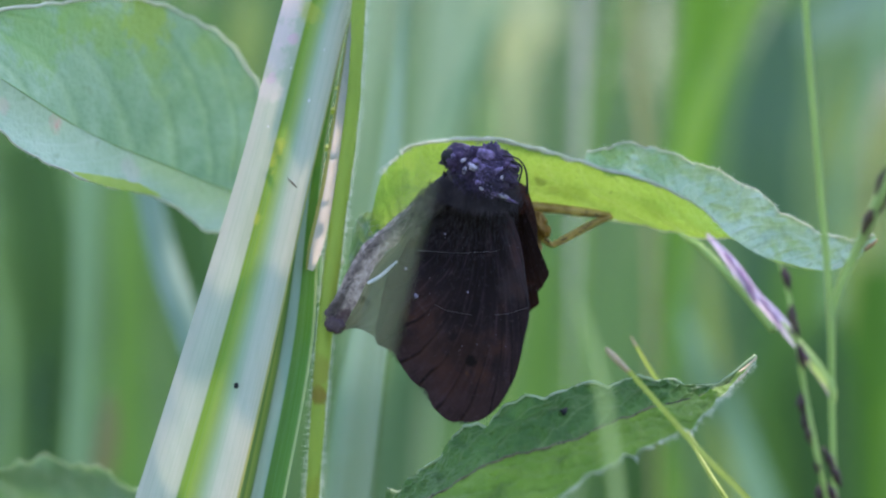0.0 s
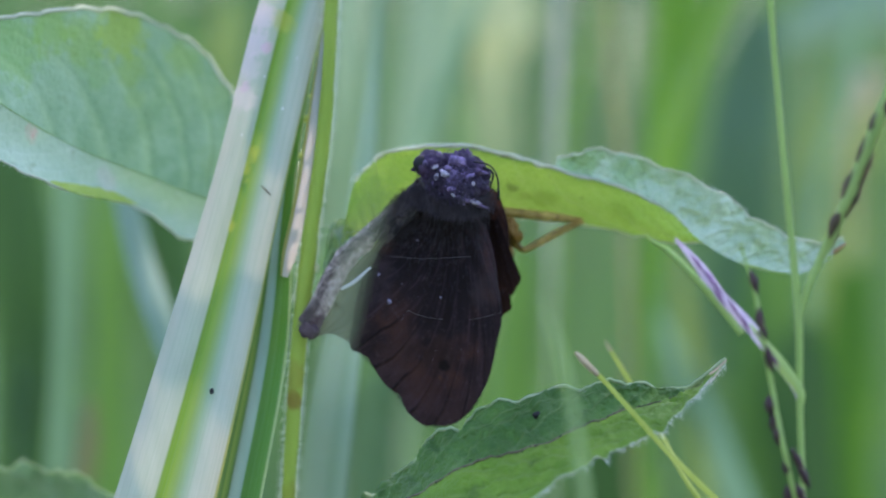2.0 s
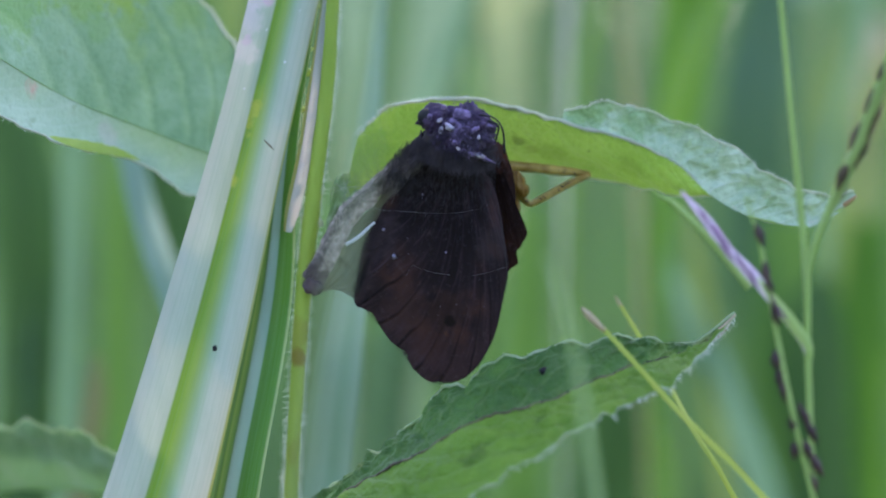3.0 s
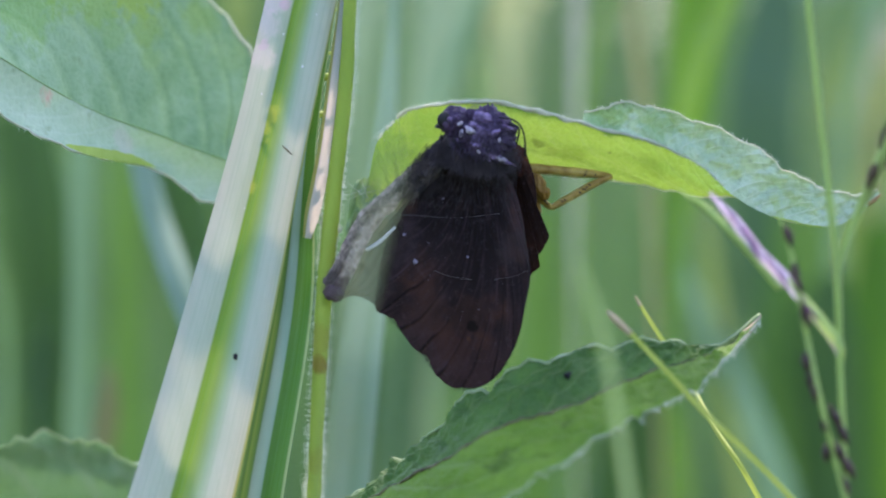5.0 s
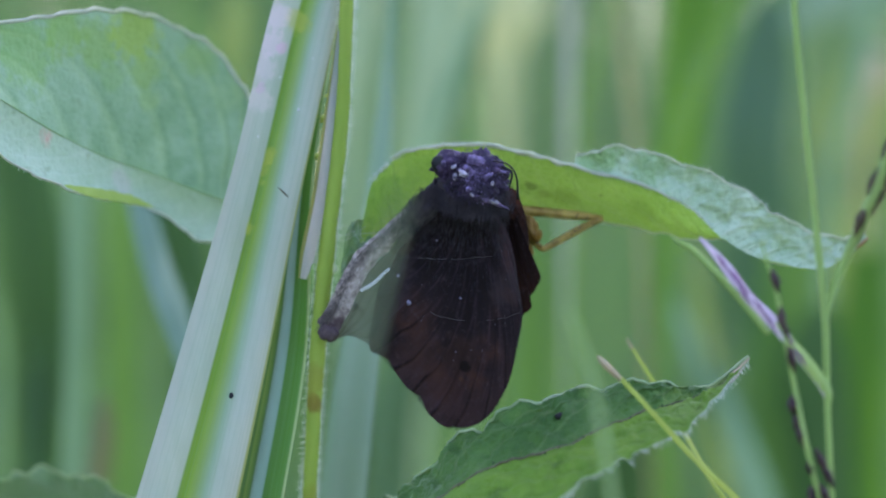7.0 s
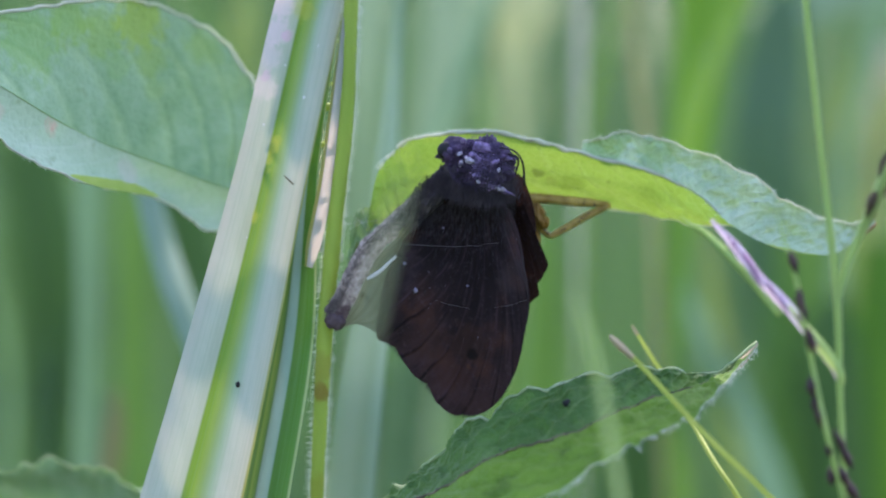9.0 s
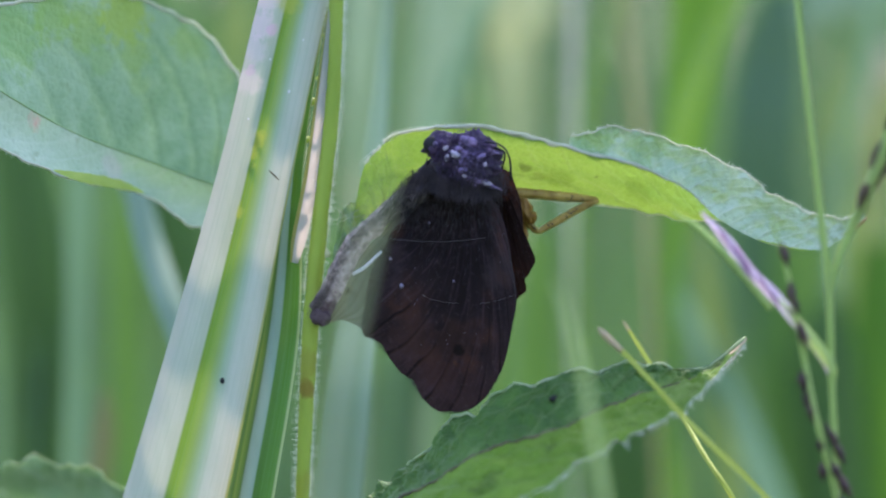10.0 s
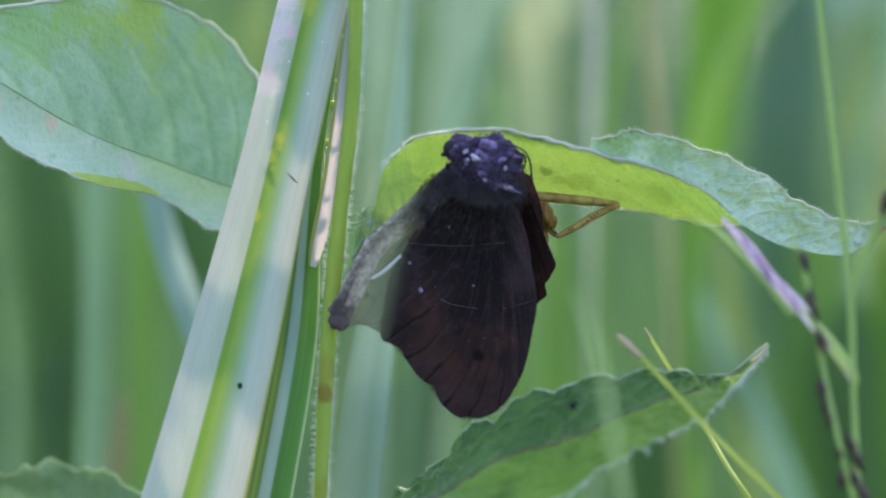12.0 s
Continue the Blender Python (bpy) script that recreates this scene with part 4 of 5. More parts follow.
    for i in range(1300):
        u = rng.uniform(0.2, 0.72) if i > 230 else rng.choice((0.115, 0.15, 0.165, 0.20, 0.215)) + rng.gauss(0, 0.006)
        fuzz.append((spline(ridge, u), (rng.uniform(-0.4, 0.4), rng.uniform(-0.8, 0.2), rng.uniform(0.1, 1))))
    hairs("ridge_hairs", ROOT_LEAF, fuzz, 0.5, 0.02, seed=9)
    part("leaf_tip", tube([(36.00, 4.9, 1.17), (36.71, 4.9, 1.67), (37.22, 4.9, 2.13)], [0.2, 0.18, 0.05], 6, 6, 0.5), TIP_BROWN, ROOT_LEAF, "dry brownish leaf tip")
    crumple = [[Vector((-8.75, 6.0, 0.81)) + Vector(((i / 14 - 0.5) * (3.2 - 0.09 * j), 1.2 * noise.noise((i * 0.3, j * 0.3, 2.0)) + 0.02 * (i - 7) ** 2, (j / 14 - 0.5) * 4.2 + 0.8 * noise.noise((i * 0.35, j * 0.2, 7.0)) + 0.10 * i)) for j in range(15)] for i in range(15)]
    part("leaf_scrap", sheet(crumple), SCRAP, h, "small crumpled green leaf base beside the stem")
    # lower leaf
    rib = [(-13.06, 3.0, -27.43), (-7.14, -3.0, -23.49), (-2.40, -7.0, -20.91), (3.20, -10.0, -17.52), (9.00, -11.0, -15.92), (14.90, -9.0, -13.39), (18.90, -7.0, -12.29), (22.50, -4.5, -11.20), (25.78, -3.5, -8.46)]
    top = [(-13.10, 4.0, -27.26), (-7.24, 2.0, -22.58), (-3.45, 0.0, -19.45), (0.79, -3.0, -15.21), (7.42, -6.0, -12.03), (13.56, -6.0, -10.95), (18.00, -5.5, -10.53), (21.94, -4.0, -11.02), (25.73, -3.5, -8.36)]
    bot = [(-13.06, 3.0, -27.69), (-4.49, -15.0, -26.01), (0.76, -17.0, -24.90), (7.16, -17.5, -20.83), (12.17, -17.0, -17.77), (16.81, -14.5, -15.66), (20.37, -11.0, -13.89), (22.99, -6.0, -11.54), (25.83, -3.5, -8.56)]
    # two materials: shade is put into the upper half, sunlight into the lower
    three = leaf_part(h, "leaf", rib, top, LEAF_LOW_SHADED, "green crinkled toothed leaf with a brownish raised midrib", 0.14, RIB_DRY, 260, 0.35, jag=0.3, bulge=-0.5, ripple=0.7, seed=6, teeth=40, tooth=0.02, nu=200, nv=20, crinkle=0.5, rim_r=0.17, rim_mat=RIM_GREEN, lobes=10, lobe=0.15, veins=10, slant=0.22)
    leaf_part(h, "leaf", rib, bot, LEAF_LOW_LIT, "", 0, None, 650, 0.65, three, jag=0.3, bulge=0.5, ripple=0.35, seed=7, teeth=30, tooth=0.02, nu=160, nv=20, crinkle=0.45, rim_r=0.045, rim_mat=RIM_GREEN)
    part("leaf_tip", tube([(23.70, -4.3, -10.62), (24.35, -4.1, -10.0), (24.87, -4.0, -9.54), (25.77, -3.6, -8.41)], [0.2, 0.34, 0.24, 0.05], 8, 6, 0.6, None, 0.4), TIP_DRY, three, "dry brown leaf tip")
    rng = random.Random(77)
    for _ in range(22):
        q = spline(rib, rng.uniform(0.2, 0.8)) + Vector((rng.uniform(-0.3, 0.3), -0.25, rng.uniform(-0.35, 0.3)))
        part("grain", blob(q, (rng.uniform(0.06, 0.16), 0.06, rng.uniform(0.05, 0.1)), rng.uniform(0, 90), 0.6, 2, q.x, 1), BLACK, three)
    part("speck", blob((8.97, -8.6, -13.31), (0.45, 0.2, 0.35), 0, 0.3), BLACK, three, "black speck on the lower leaf")

    # leaf low at the other side, out of focus
    rib2 = [(-13.84, 10.0, -29.27), (-21.49, 22.0, -27.61), (-30.11, 30.0, -26.58), (-38.47, 32.0, -26.17), (-47.21, 32.0, -26.72), (-53.48, 30.0, -28.21)]
    top2 = [(-13.84, 10.0, -29.02), (-20.73, 18.0, -24.94), (-30.26, 22.0, -22.07), (-37.12, 24.0, -19.84), (-45.14, 24.0, -21.23), (-52.91, 26.0, -27.64)]
    leaf_part(h, "leaf", rib2, top2, LEAF_DUSKY, "soft dusky bluish-green wavy leaf low on the stem", 0.25, None, 60, 0.3, bulge=-0.5, ripple=0.8, seed=8, teeth=7, tooth=0.06, veins=7, crinkle=0.7, rim_r=0.1, rim_mat=RIM_GREEN, lobes=5, lobe=0.07)


def build_shade_sprig():
    """A tall unseen sprig added between sun and plants; its leaves throw dappled shade."""
    g = thing("shade_sprig", (0.085, 0.06, 0.0), "tall unseen leafy sprig added to shade the plants", "plant")
    top = Vector((80, 52, 90))
    part("stem", tube(rooted([tuple(top), (82, 52, 60), (83, 54, 20), (84, 56, -40)]), [0.4, 0.6, 0.8, 1.0, 1.2], 60, 8), STEM, g)
    # each leaf: the point that it shades, its turn across the rays, length, width, distance along the ray
    for spot, turn, ln, wd, far in (((-33.0, 9.0, 14.6), -22, 22, 15, 80), ((-14.4, 2.6, 16.2), 74, 7.5, 4.5, 45), ((-42.4, 1.0, 21.15), -22, 32, 22, 84), ((10.0, -11.0, -6.8), 0, 64, 21, 95), ((-36.05, 24.0, -23.48), -8, 24, 12, 80), ((-13.4, 2.0, -12.5), 76, 24, 6, 66)):
        mid = Vector(spot) + SUN * far
        way = Vector((math.cos(radians(turn)), 0, math.sin(radians(turn))))
        side = Vector((-way.z, 0, way.x))
        spine = [mid - way * ln * (u - 0.5) + Vector((0, 2.0 * math.sin(math.pi * u), 0)) for u in (0, 0.25, 0.5, 0.75, 1.0)]
        wide = (0.05, 0.8, 1.0, 0.75, 0.02)
        for sg in (1, -1):
            edge = [p + side * sg * wd / 2 * w for p, w in zip(spine, wide)]
            rows, _ = half_leaf(spine, edge, 40, 6, 14, 0.05, 0.2, 0.3)
            part("leaf", sheet(rows), LEAF, g)
        foot = spine[0]
        part("petiole", tube([tuple(Vector((82, 52, foot.z + 2))), tuple(foot.lerp(Vector((82, 52, foot.z + 8)), 0.5)), tuple(foot)], [0.4, 0.12, 0.1], 14, 6), STEM, g)
    # added short shoots, hidden close behind the sedge; their shadows cross its channel
    for x, z in ((-16.2, 8.4), (-16.9, 6.3), (-17.3, 4.75)):
        e, w = Vector((x, 0.1, z)) + SUN * 7, Vector((0.45, 0, -0.9))
        part("shade_twig", tube([tuple(e - w * 0.9), tuple(e), tuple(e + w * 0.8)], [0.12, 0.17, 0.1], 10, 6), STEM, g)


def spikelets(parent, line, spots, size, seed, fat=1.0, mat=None):
    rng = random.Random(seed)
    for u, off in spots:
        p = spline(line, u)
        t = (spline(line, min(u + 0.02, 1)) - spline(line, max(u - 0.02, 0))).normalized()
        q = p + Vector((off, rng.uniform(-0.2, 0.2), 0))
        ln = size * rng.uniform(0.8, 1.25)
        w = t + Vector((off * 0.25, 0, 0))
        part("spikelet", tube([q - w * ln * 0.5, q, q + w * ln * 0.5], [0.12 * fat, 0.38 * fat, 0.05], 8, 6, 1, None, 0.4), mat or SPIKE, parent)


def build_right_grasses():
    global MOOR_GRASS
    g = MOOR_GRASS = thing("moor_grass_stem", (0.04, -0.02, 0.0), "thin green grass stem with a side branch of dark spikelets", "grass")
    line = [(28.06, -20.0, 26.42), (28.30, -20.0, 20.76), (29.19, -20.0, 11.35), (30.13, -20.0, 1.93), (30.75, -20.0, -4.66), (30.94, -20.0, -12.20), (31.31, -20.0, -20.76), (31.60, -19.0, -25.46)]
    part("culm", tube(rooted(line), [0.26, 0.27, 0.28, 0.30, 0.34, 0.28, 0.27, 0.28, 0.6, 0.8], 150, 8), CULM, g)
    branch = [(30.75, -20.0, -4.90), (31.45, -20.0, -2.31), (32.68, -20.0, 0.52), (33.89, -21.0, 3.57), (35.28, -22.0, 7.07), (36.76, -23.0, 11.24), (38.88, -24.0, 16.79)]
    br = part("branch", tube(branch, [0.30, 0.36, 0.50, 0.55, 0.5], 50, 7), CULM, g)
    spikelets(br, branch, [(0.44, 0.1), (0.49, -0.15), (0.56, 0.2), (0.60, 0.4), (0.64, -0.3), (0.67, 0.35), (0.72, 0.3), (0.76, -0.25), (0.80, 0.1), (0.85, -0.2), (0.9, 0.2), (0.95, -0.1)], 3.8, 2, 1.3, SPIKE_BROWN)
    sheath = [(30.89, -20.0, -11.72), (30.51, -20.0, -10.41), (28.77, -20.0, -8.05), (26.50, -19.0, -5.05), (24.37, -19.0, -3.02), (22.65, -18.0, -0.43), (20.47, -18.0, 2.04)]
    sh = part("sheath", ribbon(sheath, [0.3, 0.7, 0.8, 1.05, 1.15, 0.9, 0.25], 0.5, 15, [(-1, 0), (-0.6, 0.55), (-0.2, 0.9), (0.2, 0.8), (0.6, 0.55), (1, 0)], 60), PURPLE, g, "lilac and purple grass sheath")
    green = [Vector(p) + Vector((0.25, -0.35, -0.1)) for p in sheath[:4]]
    part("leaf", ribbon(green, [0.3, 0.9, 1.0, 0.2], 0.5, 15, None, 30), CULM, g, "short green leaf along the sheath")
    awn = [(26.54, -18.5, -5.63), (24.45, -18.0, -3.03), (22.08, -18.0, -0.43), (20.24, -17.0, 1.38), (19.06, -17.0, 2.04), (18.44, -17.0, 2.66)]
    awn = [Vector(p) + Vector((-0.45, -1.0, -0.35)) for p in awn]
    part("awn", tube(awn, [0.3, 0.32, 0.3, 0.2, 0.07], 40, 6), CULM, g, "green thin branch beside the sheath")
    for a, b, c in ((0.50, -0.25, 2.2), (0.68, -0.15, 1.7), (0.60, 0.15, 1.8), (0.78, 0.05, 1.6), (0.42, 0.12, 1.5), (0.34, -0.1, 1.8), (0.86, -0.05, 1.5), (0.73, 0.2, 1.6)):
        p = spline(sheath, a)
        part("scale", tube([p + Vector((b - .5, -0.6, .7)), p + Vector((b, -0.75, 0)), p + Vector((b + .6, -0.6, -c * 0.5))], [0.04, 0.15, 0.03], 6, 5), SCALE, sh, "dark purple scale")

    global SPIKE_STALK, LEAF_A, LEAF_B
    s = SPIKE_STALK = thing("sedge_spike", (0.035, -0.02, 0.0), "thin grass stalk with blackish spikelets along it", "grass")
    line = [(25.10, -23.0, 1.68), (25.56, -23.0, 0.05), (26.31, -23.0, -2.29), (27.01, -23.0, -6.02), (27.89, -22.0, -10.25), (28.83, -22.0, -14.93), (30.04, -21.0, -19.67), (31.36, -20.0, -24.44)]
    part("stalk", tube(rooted(line), [0.07, 0.13, 0.18, 0.21, 0.23, 0.24, 0.25, 0.28, 0.5, 0.6], 150, 7), CULM, s)
    spikelets(s, line, [(0.255, 0.1), (0.385, 0.05), (0.42, 0.15), (0.50, 0.2), (0.625, -0.5), (0.665, -0.4), (0.70, -0.25), (0.783, -0.1), (0.765, 0.95), (0.80, 1.15), (0.846, 0.45), (0.886, 1.0), (0.85, -0.6), (0.93, 0.3)], 2.0, 3)

    a = LEAF_A = thing("grass_leaf", (0.03, -0.01, 0.0), "thin yellow-green grass leaf with a dry tip", "grass", "thin grass leaves")
    line = [(12.17, -13.0, -8.23), (13.98, -13.5, -9.94), (16.11, -14.0, -12.23), (19.89, -15.0, -16.40), (24.67, -15.0, -21.09), (27.54, -15.0, -24.10)]
    part("blade", ribbon(rooted(line), [0.2, 0.38, 0.44, 0.48, 0.5, 0.52, 0.6, 0.9, 1.3], 0.5, 0, None, 100), TIP, a)
    part("dry_tip", tube([(12.01, -13.3, -8.03), (12.68, -13.4, -8.74), (13.96, -13.8, -9.98)], [0.12, 0.3, 0.22], 10, 6), TIP_DRY, a, "withered whitish tip")
    b = LEAF_B = thing("grass_leaf", (0.028, 0.012, 0.0), "thin green grass leaf behind the toothed leaf", "grass", "thin grass leaves")
    line = [(15.99, 12.0, -7.45), (17.90, 12.0, -10.55), (20.37, 10.0, -14.61), (22.52, 5.0, -18.97), (24.54, 2.0, -22.17), (26.45, 2.0, -25.59)]
    part("blade", ribbon(rooted(line), [0.2, 0.36, 0.42, 0.44, 0.46, 0.48, 0.6, 0.9, 1.3], 0.5, 0, None, 100), TIP, b)
    part("dry_tip", tube([(15.83, 12.0, -7.19), (16.35, 12.0, -8.07)], [0.06, 0.18], 6, 6), TIP_DRY, b, "withered tip")


BG_TAN = plain_plant("grass_tan", (0.13, 0.15, 0.065), (0.18, 0.19, 0.09), (0.25, 0.25, 0.1), 0.2)


def background_blade(points, widths, mat, label, turn=0.0):
    """A reed or grass leaf that stands out of focus, before or behind the plants."""
    pts = rooted(points)
    p = pts[-1]
    t = thing("reed_shoot", (p[0] * 0.001, p[1] * 0.001, 0.0), label, "reed", "blurred reeds")
    part("blade", ribbon(pts, widths, 0.3, turn, None, 90), mat, t)
    part("midrib", tube(Rooted(Vector(q) + Vector((0, -0.1 - 0.1 * widths[0], 0)) for q in pts), [w * 0.04 for w in widths], 60, 5), BG_PALE, t)
    return t


def build_background_blades():
    global VEIL
    B = background_blade
    VEIL = B([(-3.97, -95.0, 5.5), (-4.69, -95.0, 2.44), (-5.56, -95.0, -0.74), (-6.35, -95.0, -4.24), (-7.29, -95.0, -8.57), (-8.19, -95.0, -15.86)], [0.12, 0.5, 0.66, 0.7, 0.72, 0.75, 0.8, 0.8], BG_GREY, "soft grey-green grass leaf close before the butterfly")
    # wide deep green blades here stand in for shaded gaps between the stems
    B([(-49.75, 110.0, 13.26), (-48.43, 110.0, 1.39), (-47.64, 110.0, -10.49), (-48.43, 110.0, -30.28)], [6, 7.5, 6, 5], BG_DARK, "deep green blurred blade standing in for a shaded gap")
    B([(-31.16, 90.0, 10.15), (-30.53, 90.0, 1.32), (-28.63, 90.0, -7.51), (-30.53, 90.0, -28.95)], [5, 6, 4, 3], BG_DARK, "deep green blurred blade standing in for a shaded gap")
    B([(-6.27, 170.0, 1.57), (-5.90, 170.0, -13.37), (-6.65, 170.0, -23.83), (-7.02, 170.0, -34.29)], [3, 5, 5, 5], BG_DARK, "deep green blurred blade standing in for a shaded gap")
    B([(46.5, 200.0, 37.0), (45.0, 200.0, 27.0), (43.5, 200.0, 8.78), (49.59, 210.0, -36.95)], [4, 9, 10, 8], BG_TEAL, "dark teal blurred grass leaf")
    B([(46.91, 180.0, 1.60), (45.39, 180.0, -13.63), (46.15, 180.0, -24.29), (46.91, 180.0, -34.95)], [7, 9, 9, 9], BG_MID, "mid green blurred grass leaf")
    B([(61.96, 220.0, 1.72), (61.15, 220.0, -14.67), (60.33, 220.0, -26.15), (61.15, 220.0, -37.62)], [6, 9, 9, 9], BG_VIVID, "bright green blurred grass leaf")
    B([(24.12, 150.0, -18.59), (23.40, 150.0, -24.34), (21.97, 150.0, -32.95)], [6, 9, 9], BG_DARK, "deep green blurred blade standing in for a shaded gap")
    B([(-5.52, 66.0, 32.94), (-6.45, 58.0, 19.62), (-8.04, 44.0, -0.50), (-9.73, 34.0, -14.08), (-10.84, 30.0, -24.75)], [0.6, 1.3, 3.0, 4.2, 4.4, 4.5, 4.5], REED, "soft bluish-green reed leaf behind the stem")
    B([(15.4, 130.0, 37.0), (15.1, 130.0, 20.0), (14.7, 130.0, 5.0), (14.6, 130.0, -10.0), (15.0, 132.0, -32.0)], [0.9, 1.1, 0.7, 0.3, 0.25, 0.25, 0.3], BG_STRAW, "whitish blurred grass stalk")
    B([(7.6, -62.0, -3.2), (8.7, -62.0, -6.0), (9.9, -62.0, -10.7), (11.0, -62.0, -18.0), (11.7, -62.0, -23.0)], [0.15, 0.4, 0.58, 0.62, 0.66, 0.66, 0.66], BG_GLAUCOUS, "pale blurred grass leaf before the lower leaf")
    B([(26.0, 150.0, 0.0), (29.6, 150.0, -7.0), (32.9, 150.0, -13.5), (38.6, 150.0, -26.5), (42.0, 150.0, -36.0)], [0.4, 1.6, 3.2, 4.0, 4.0, 4.0, 4.0], BG_PALE, "pale wide blurred grass leaf")
    B([(36.02, 110.0, 37.01), (31.08, 110.0, 25.14), (27.12, 110.0, 14.58), (25.4, 112.0, 3.0), (25.0, 113.0, -8.0), (27.0, 115.0, -30.62)], [2.0, 2.4, 2.4, 2.2, 1.0, 0.8, 0.8, 0.8], BG_GREEN, "bright green blurred grass leaf")
    B([(30.5, 130.0, 38.64), (30.0, 130.0, 26.25), (28.2, 130.0, 12.47), (27.0, 130.0, 2.0), (26.4, 130.0, -10.0), (26.25, 130.0, -31.62)], [6.0, 6.0, 5.2, 3.0, 1.6, 1.2, 1.2, 1.2], BG_VIVID, "deep bright green blurred grass leaf")
    B([(-33.45, 70.0, 8.48), (-31.34, 66.0, 1.25), (-28.53, 60.0, -5.81), (-25.75, 55.0, -12.70), (-20.58, 45.0, -25.95)], [2.6, 3.0, 3.0, 2.8, 2.6, 2.6, 2.6], BG_SILVER, "pale bluish blurred grass leaf crossing behind")
    B([(-43.76, 120.0, 12.88), (-44.10, 120.0, -3.98), (-44.37, 120.0, -17.46), (-44.77, 120.0, -30.95)], [2.4, 2.8, 2.8, 2.6, 2.6, 2.6], BG_PALE, "pale green blurred grass leaf")
    B([(-40.85, 150.0, 17.30), (-41.06, 150.0, -4.24), (-40.85, 150.0, -18.59), (-40.49, 150.0, -32.95)], [3, 4, 4, 4, 4, 4], BG_MID, "bright green blurred grass leaf")
    B([(-47.4, 110.0, -10.0), (-47.2, 110.0, -15.5), (-47.6, 110.0, -21.0), (-48.0, 110.0, -30.0)], [0.6, 4.4, 1.0, 0.4, 0.4, 0.4, 0.4, 0.4], BG_LIME, "yellowish blade shaped as a blurred bright spot")
    B([(7.32, 90.0, 3.85), (6.05, 90.0, -7.51), (5.17, 90.0, -16.34), (4.16, 90.0, -28.95)], [1.0, 1.8, 2.2, 2.2, 2.2, 2.2], BG_MID, "light green blurred grass leaf")
    B([(10.97, 140.0, 2.88), (10.62, 140.0, -11.18), (10.27, 140.0, -32.29)], [3, 5, 5, 5, 5], BG_MID, "green blurred grass leaf")
    B([(1.26, 200.0, 42.77), (-1.11, 200.0, 25.38), (-3.48, 200.0, 3.24), (-5.06, 200.0, -36.29)], [8, 8, 6, 4, 4, 4], BG_SAGE, "pale green blurred grass leaf")
    # blade widened into a pale blob for a sky-lit highlight between leaves
    B([(8.2, 260.0, 48.0), (9.2, 260.0, 37.0), (9.8, 260.0, 27.0), (11.6, 260.0, -40.0)], [12, 15, 4, 0.5, 0.5, 0.5, 0.5], BG_YELLOW, "yellowish blade shaped as a blurred bright spot")
    B([(-27.9, 150.0, 19.5), (-27.5, 150.0, 15.0), (-27.57, 150.0, 8.12), (-29.00, 150.0, -32.95)], [2, 4, 4, 2.5, 2.5, 2.5], BG_DARK, "deep green blurred blade standing in for a shaded gap")
    B([(-38.6, 95.0, -15.0), (-38.9, 95.0, -20.5), (-40.4, 95.0, -29.6)], [0.8, 2.6, 2.2], BG_TAN, "tan withered blurred grass leaf")
    B([(6.75, 140.0, 36.65), (2.18, 140.0, 25.39), (-2.39, 140.0, 14.14), (-5.56, 140.0, 1.48), (-7.32, 140.0, -32.29)], [1.0, 1.6, 1.6, 1.0, 0.8, 0.8, 0.8], BG_PALE, "pale slanting blurred grass leaf")
    B([(22.86, 170.0, 37.42), (19.12, 170.0, 23.98), (16.88, 170.0, 8.29), (16.13, 170.0, -34.29)], [0.8, 1.3, 1.1, 0.7, 0.7, 0.7], BG_GREEN, "thin green slanting blurred grass leaf")
    B([(57.95, 180.0, 38.15), (56.05, 180.0, 24.44), (52.24, 180.0, 8.45), (49.95, 180.0, -34.95)], [1.4, 2.2, 1.6, 0.7, 0.7, 0.7], BG_PALE, "pale slanting blurred grass leaf")
    B([(-28.7, 200.0, 38.0), (-29.1, 200.0, 30.0), (-28.9, 200.0, 22.0), (-28.5, 200.0, -36.29)], [2.5, 4.5, 2.5, 0.6, 0.6, 0.6], BG_MOSS, "yellowish blade shaped as a blurred bright spot")
    B([(21.2, 130.0, 36.0), (22.0, 130.0, 24.0), (23.3, 130.0, 13.0), (24.0, 130.0, 2.0), (25.0, 130.0, -32.0)], [0.9, 1.0, 1.2, 0.8, 0.5, 0.5], BG_OLIVE, "straw-brown blurred grass stalk")
    B([(53.0, 250.0, 36.0), (63.0, 250.0, 41.5), (75.0, 250.0, 42.5), (87.0, 250.0, 34.0), (93.0, 250.0, -40.0)], [3, 8, 9, 7, 4, 4, 4], BG_SILVER, "pale bluish blurred leaf arching over")
    B([(-11.4, 200.0, 46.0), (-12.2, 200.0, 30.0), (-12.6, 200.0, 14.0), (-13.0, 200.0, -36.0)], [5, 6, 3, 1.5, 1.5, 1.5], BG_SAGE, "pale sage blurred grass leaf")
    # cream blob that paints another blurred highlight
    B([(64.0, 222.0, 30.5), (62.9, 222.0, 27.0), (61.6, 222.0, 23.0), (61.0, 222.0, -36.0)], [2.0, 6.5, 1.5, 0.5, 0.5, 0.5], BG_CREAM, "cream blob standing in for a blurred highlight")
    B([(64.0, 235.0, 30.0), (62.5, 235.0, 20.0), (61.5, 235.0, 8.0), (62.0, 235.0, -37.0)], [6, 12, 9, 4, 4, 4], BG_MOSS, "mossy green blurred leaf")
    B([(5.2, 150.0, 31.5), (4.0, 150.0, 26.0), (1.7, 150.0, 18.0), (-1.0, 150.0, 5.0), (-2.0, 150.0, -33.0)], [0.6, 1.1, 1.1, 0.9, 0.6, 0.6, 0.6], BG_DARK, "thin deep green slanting blurred grass leaf")
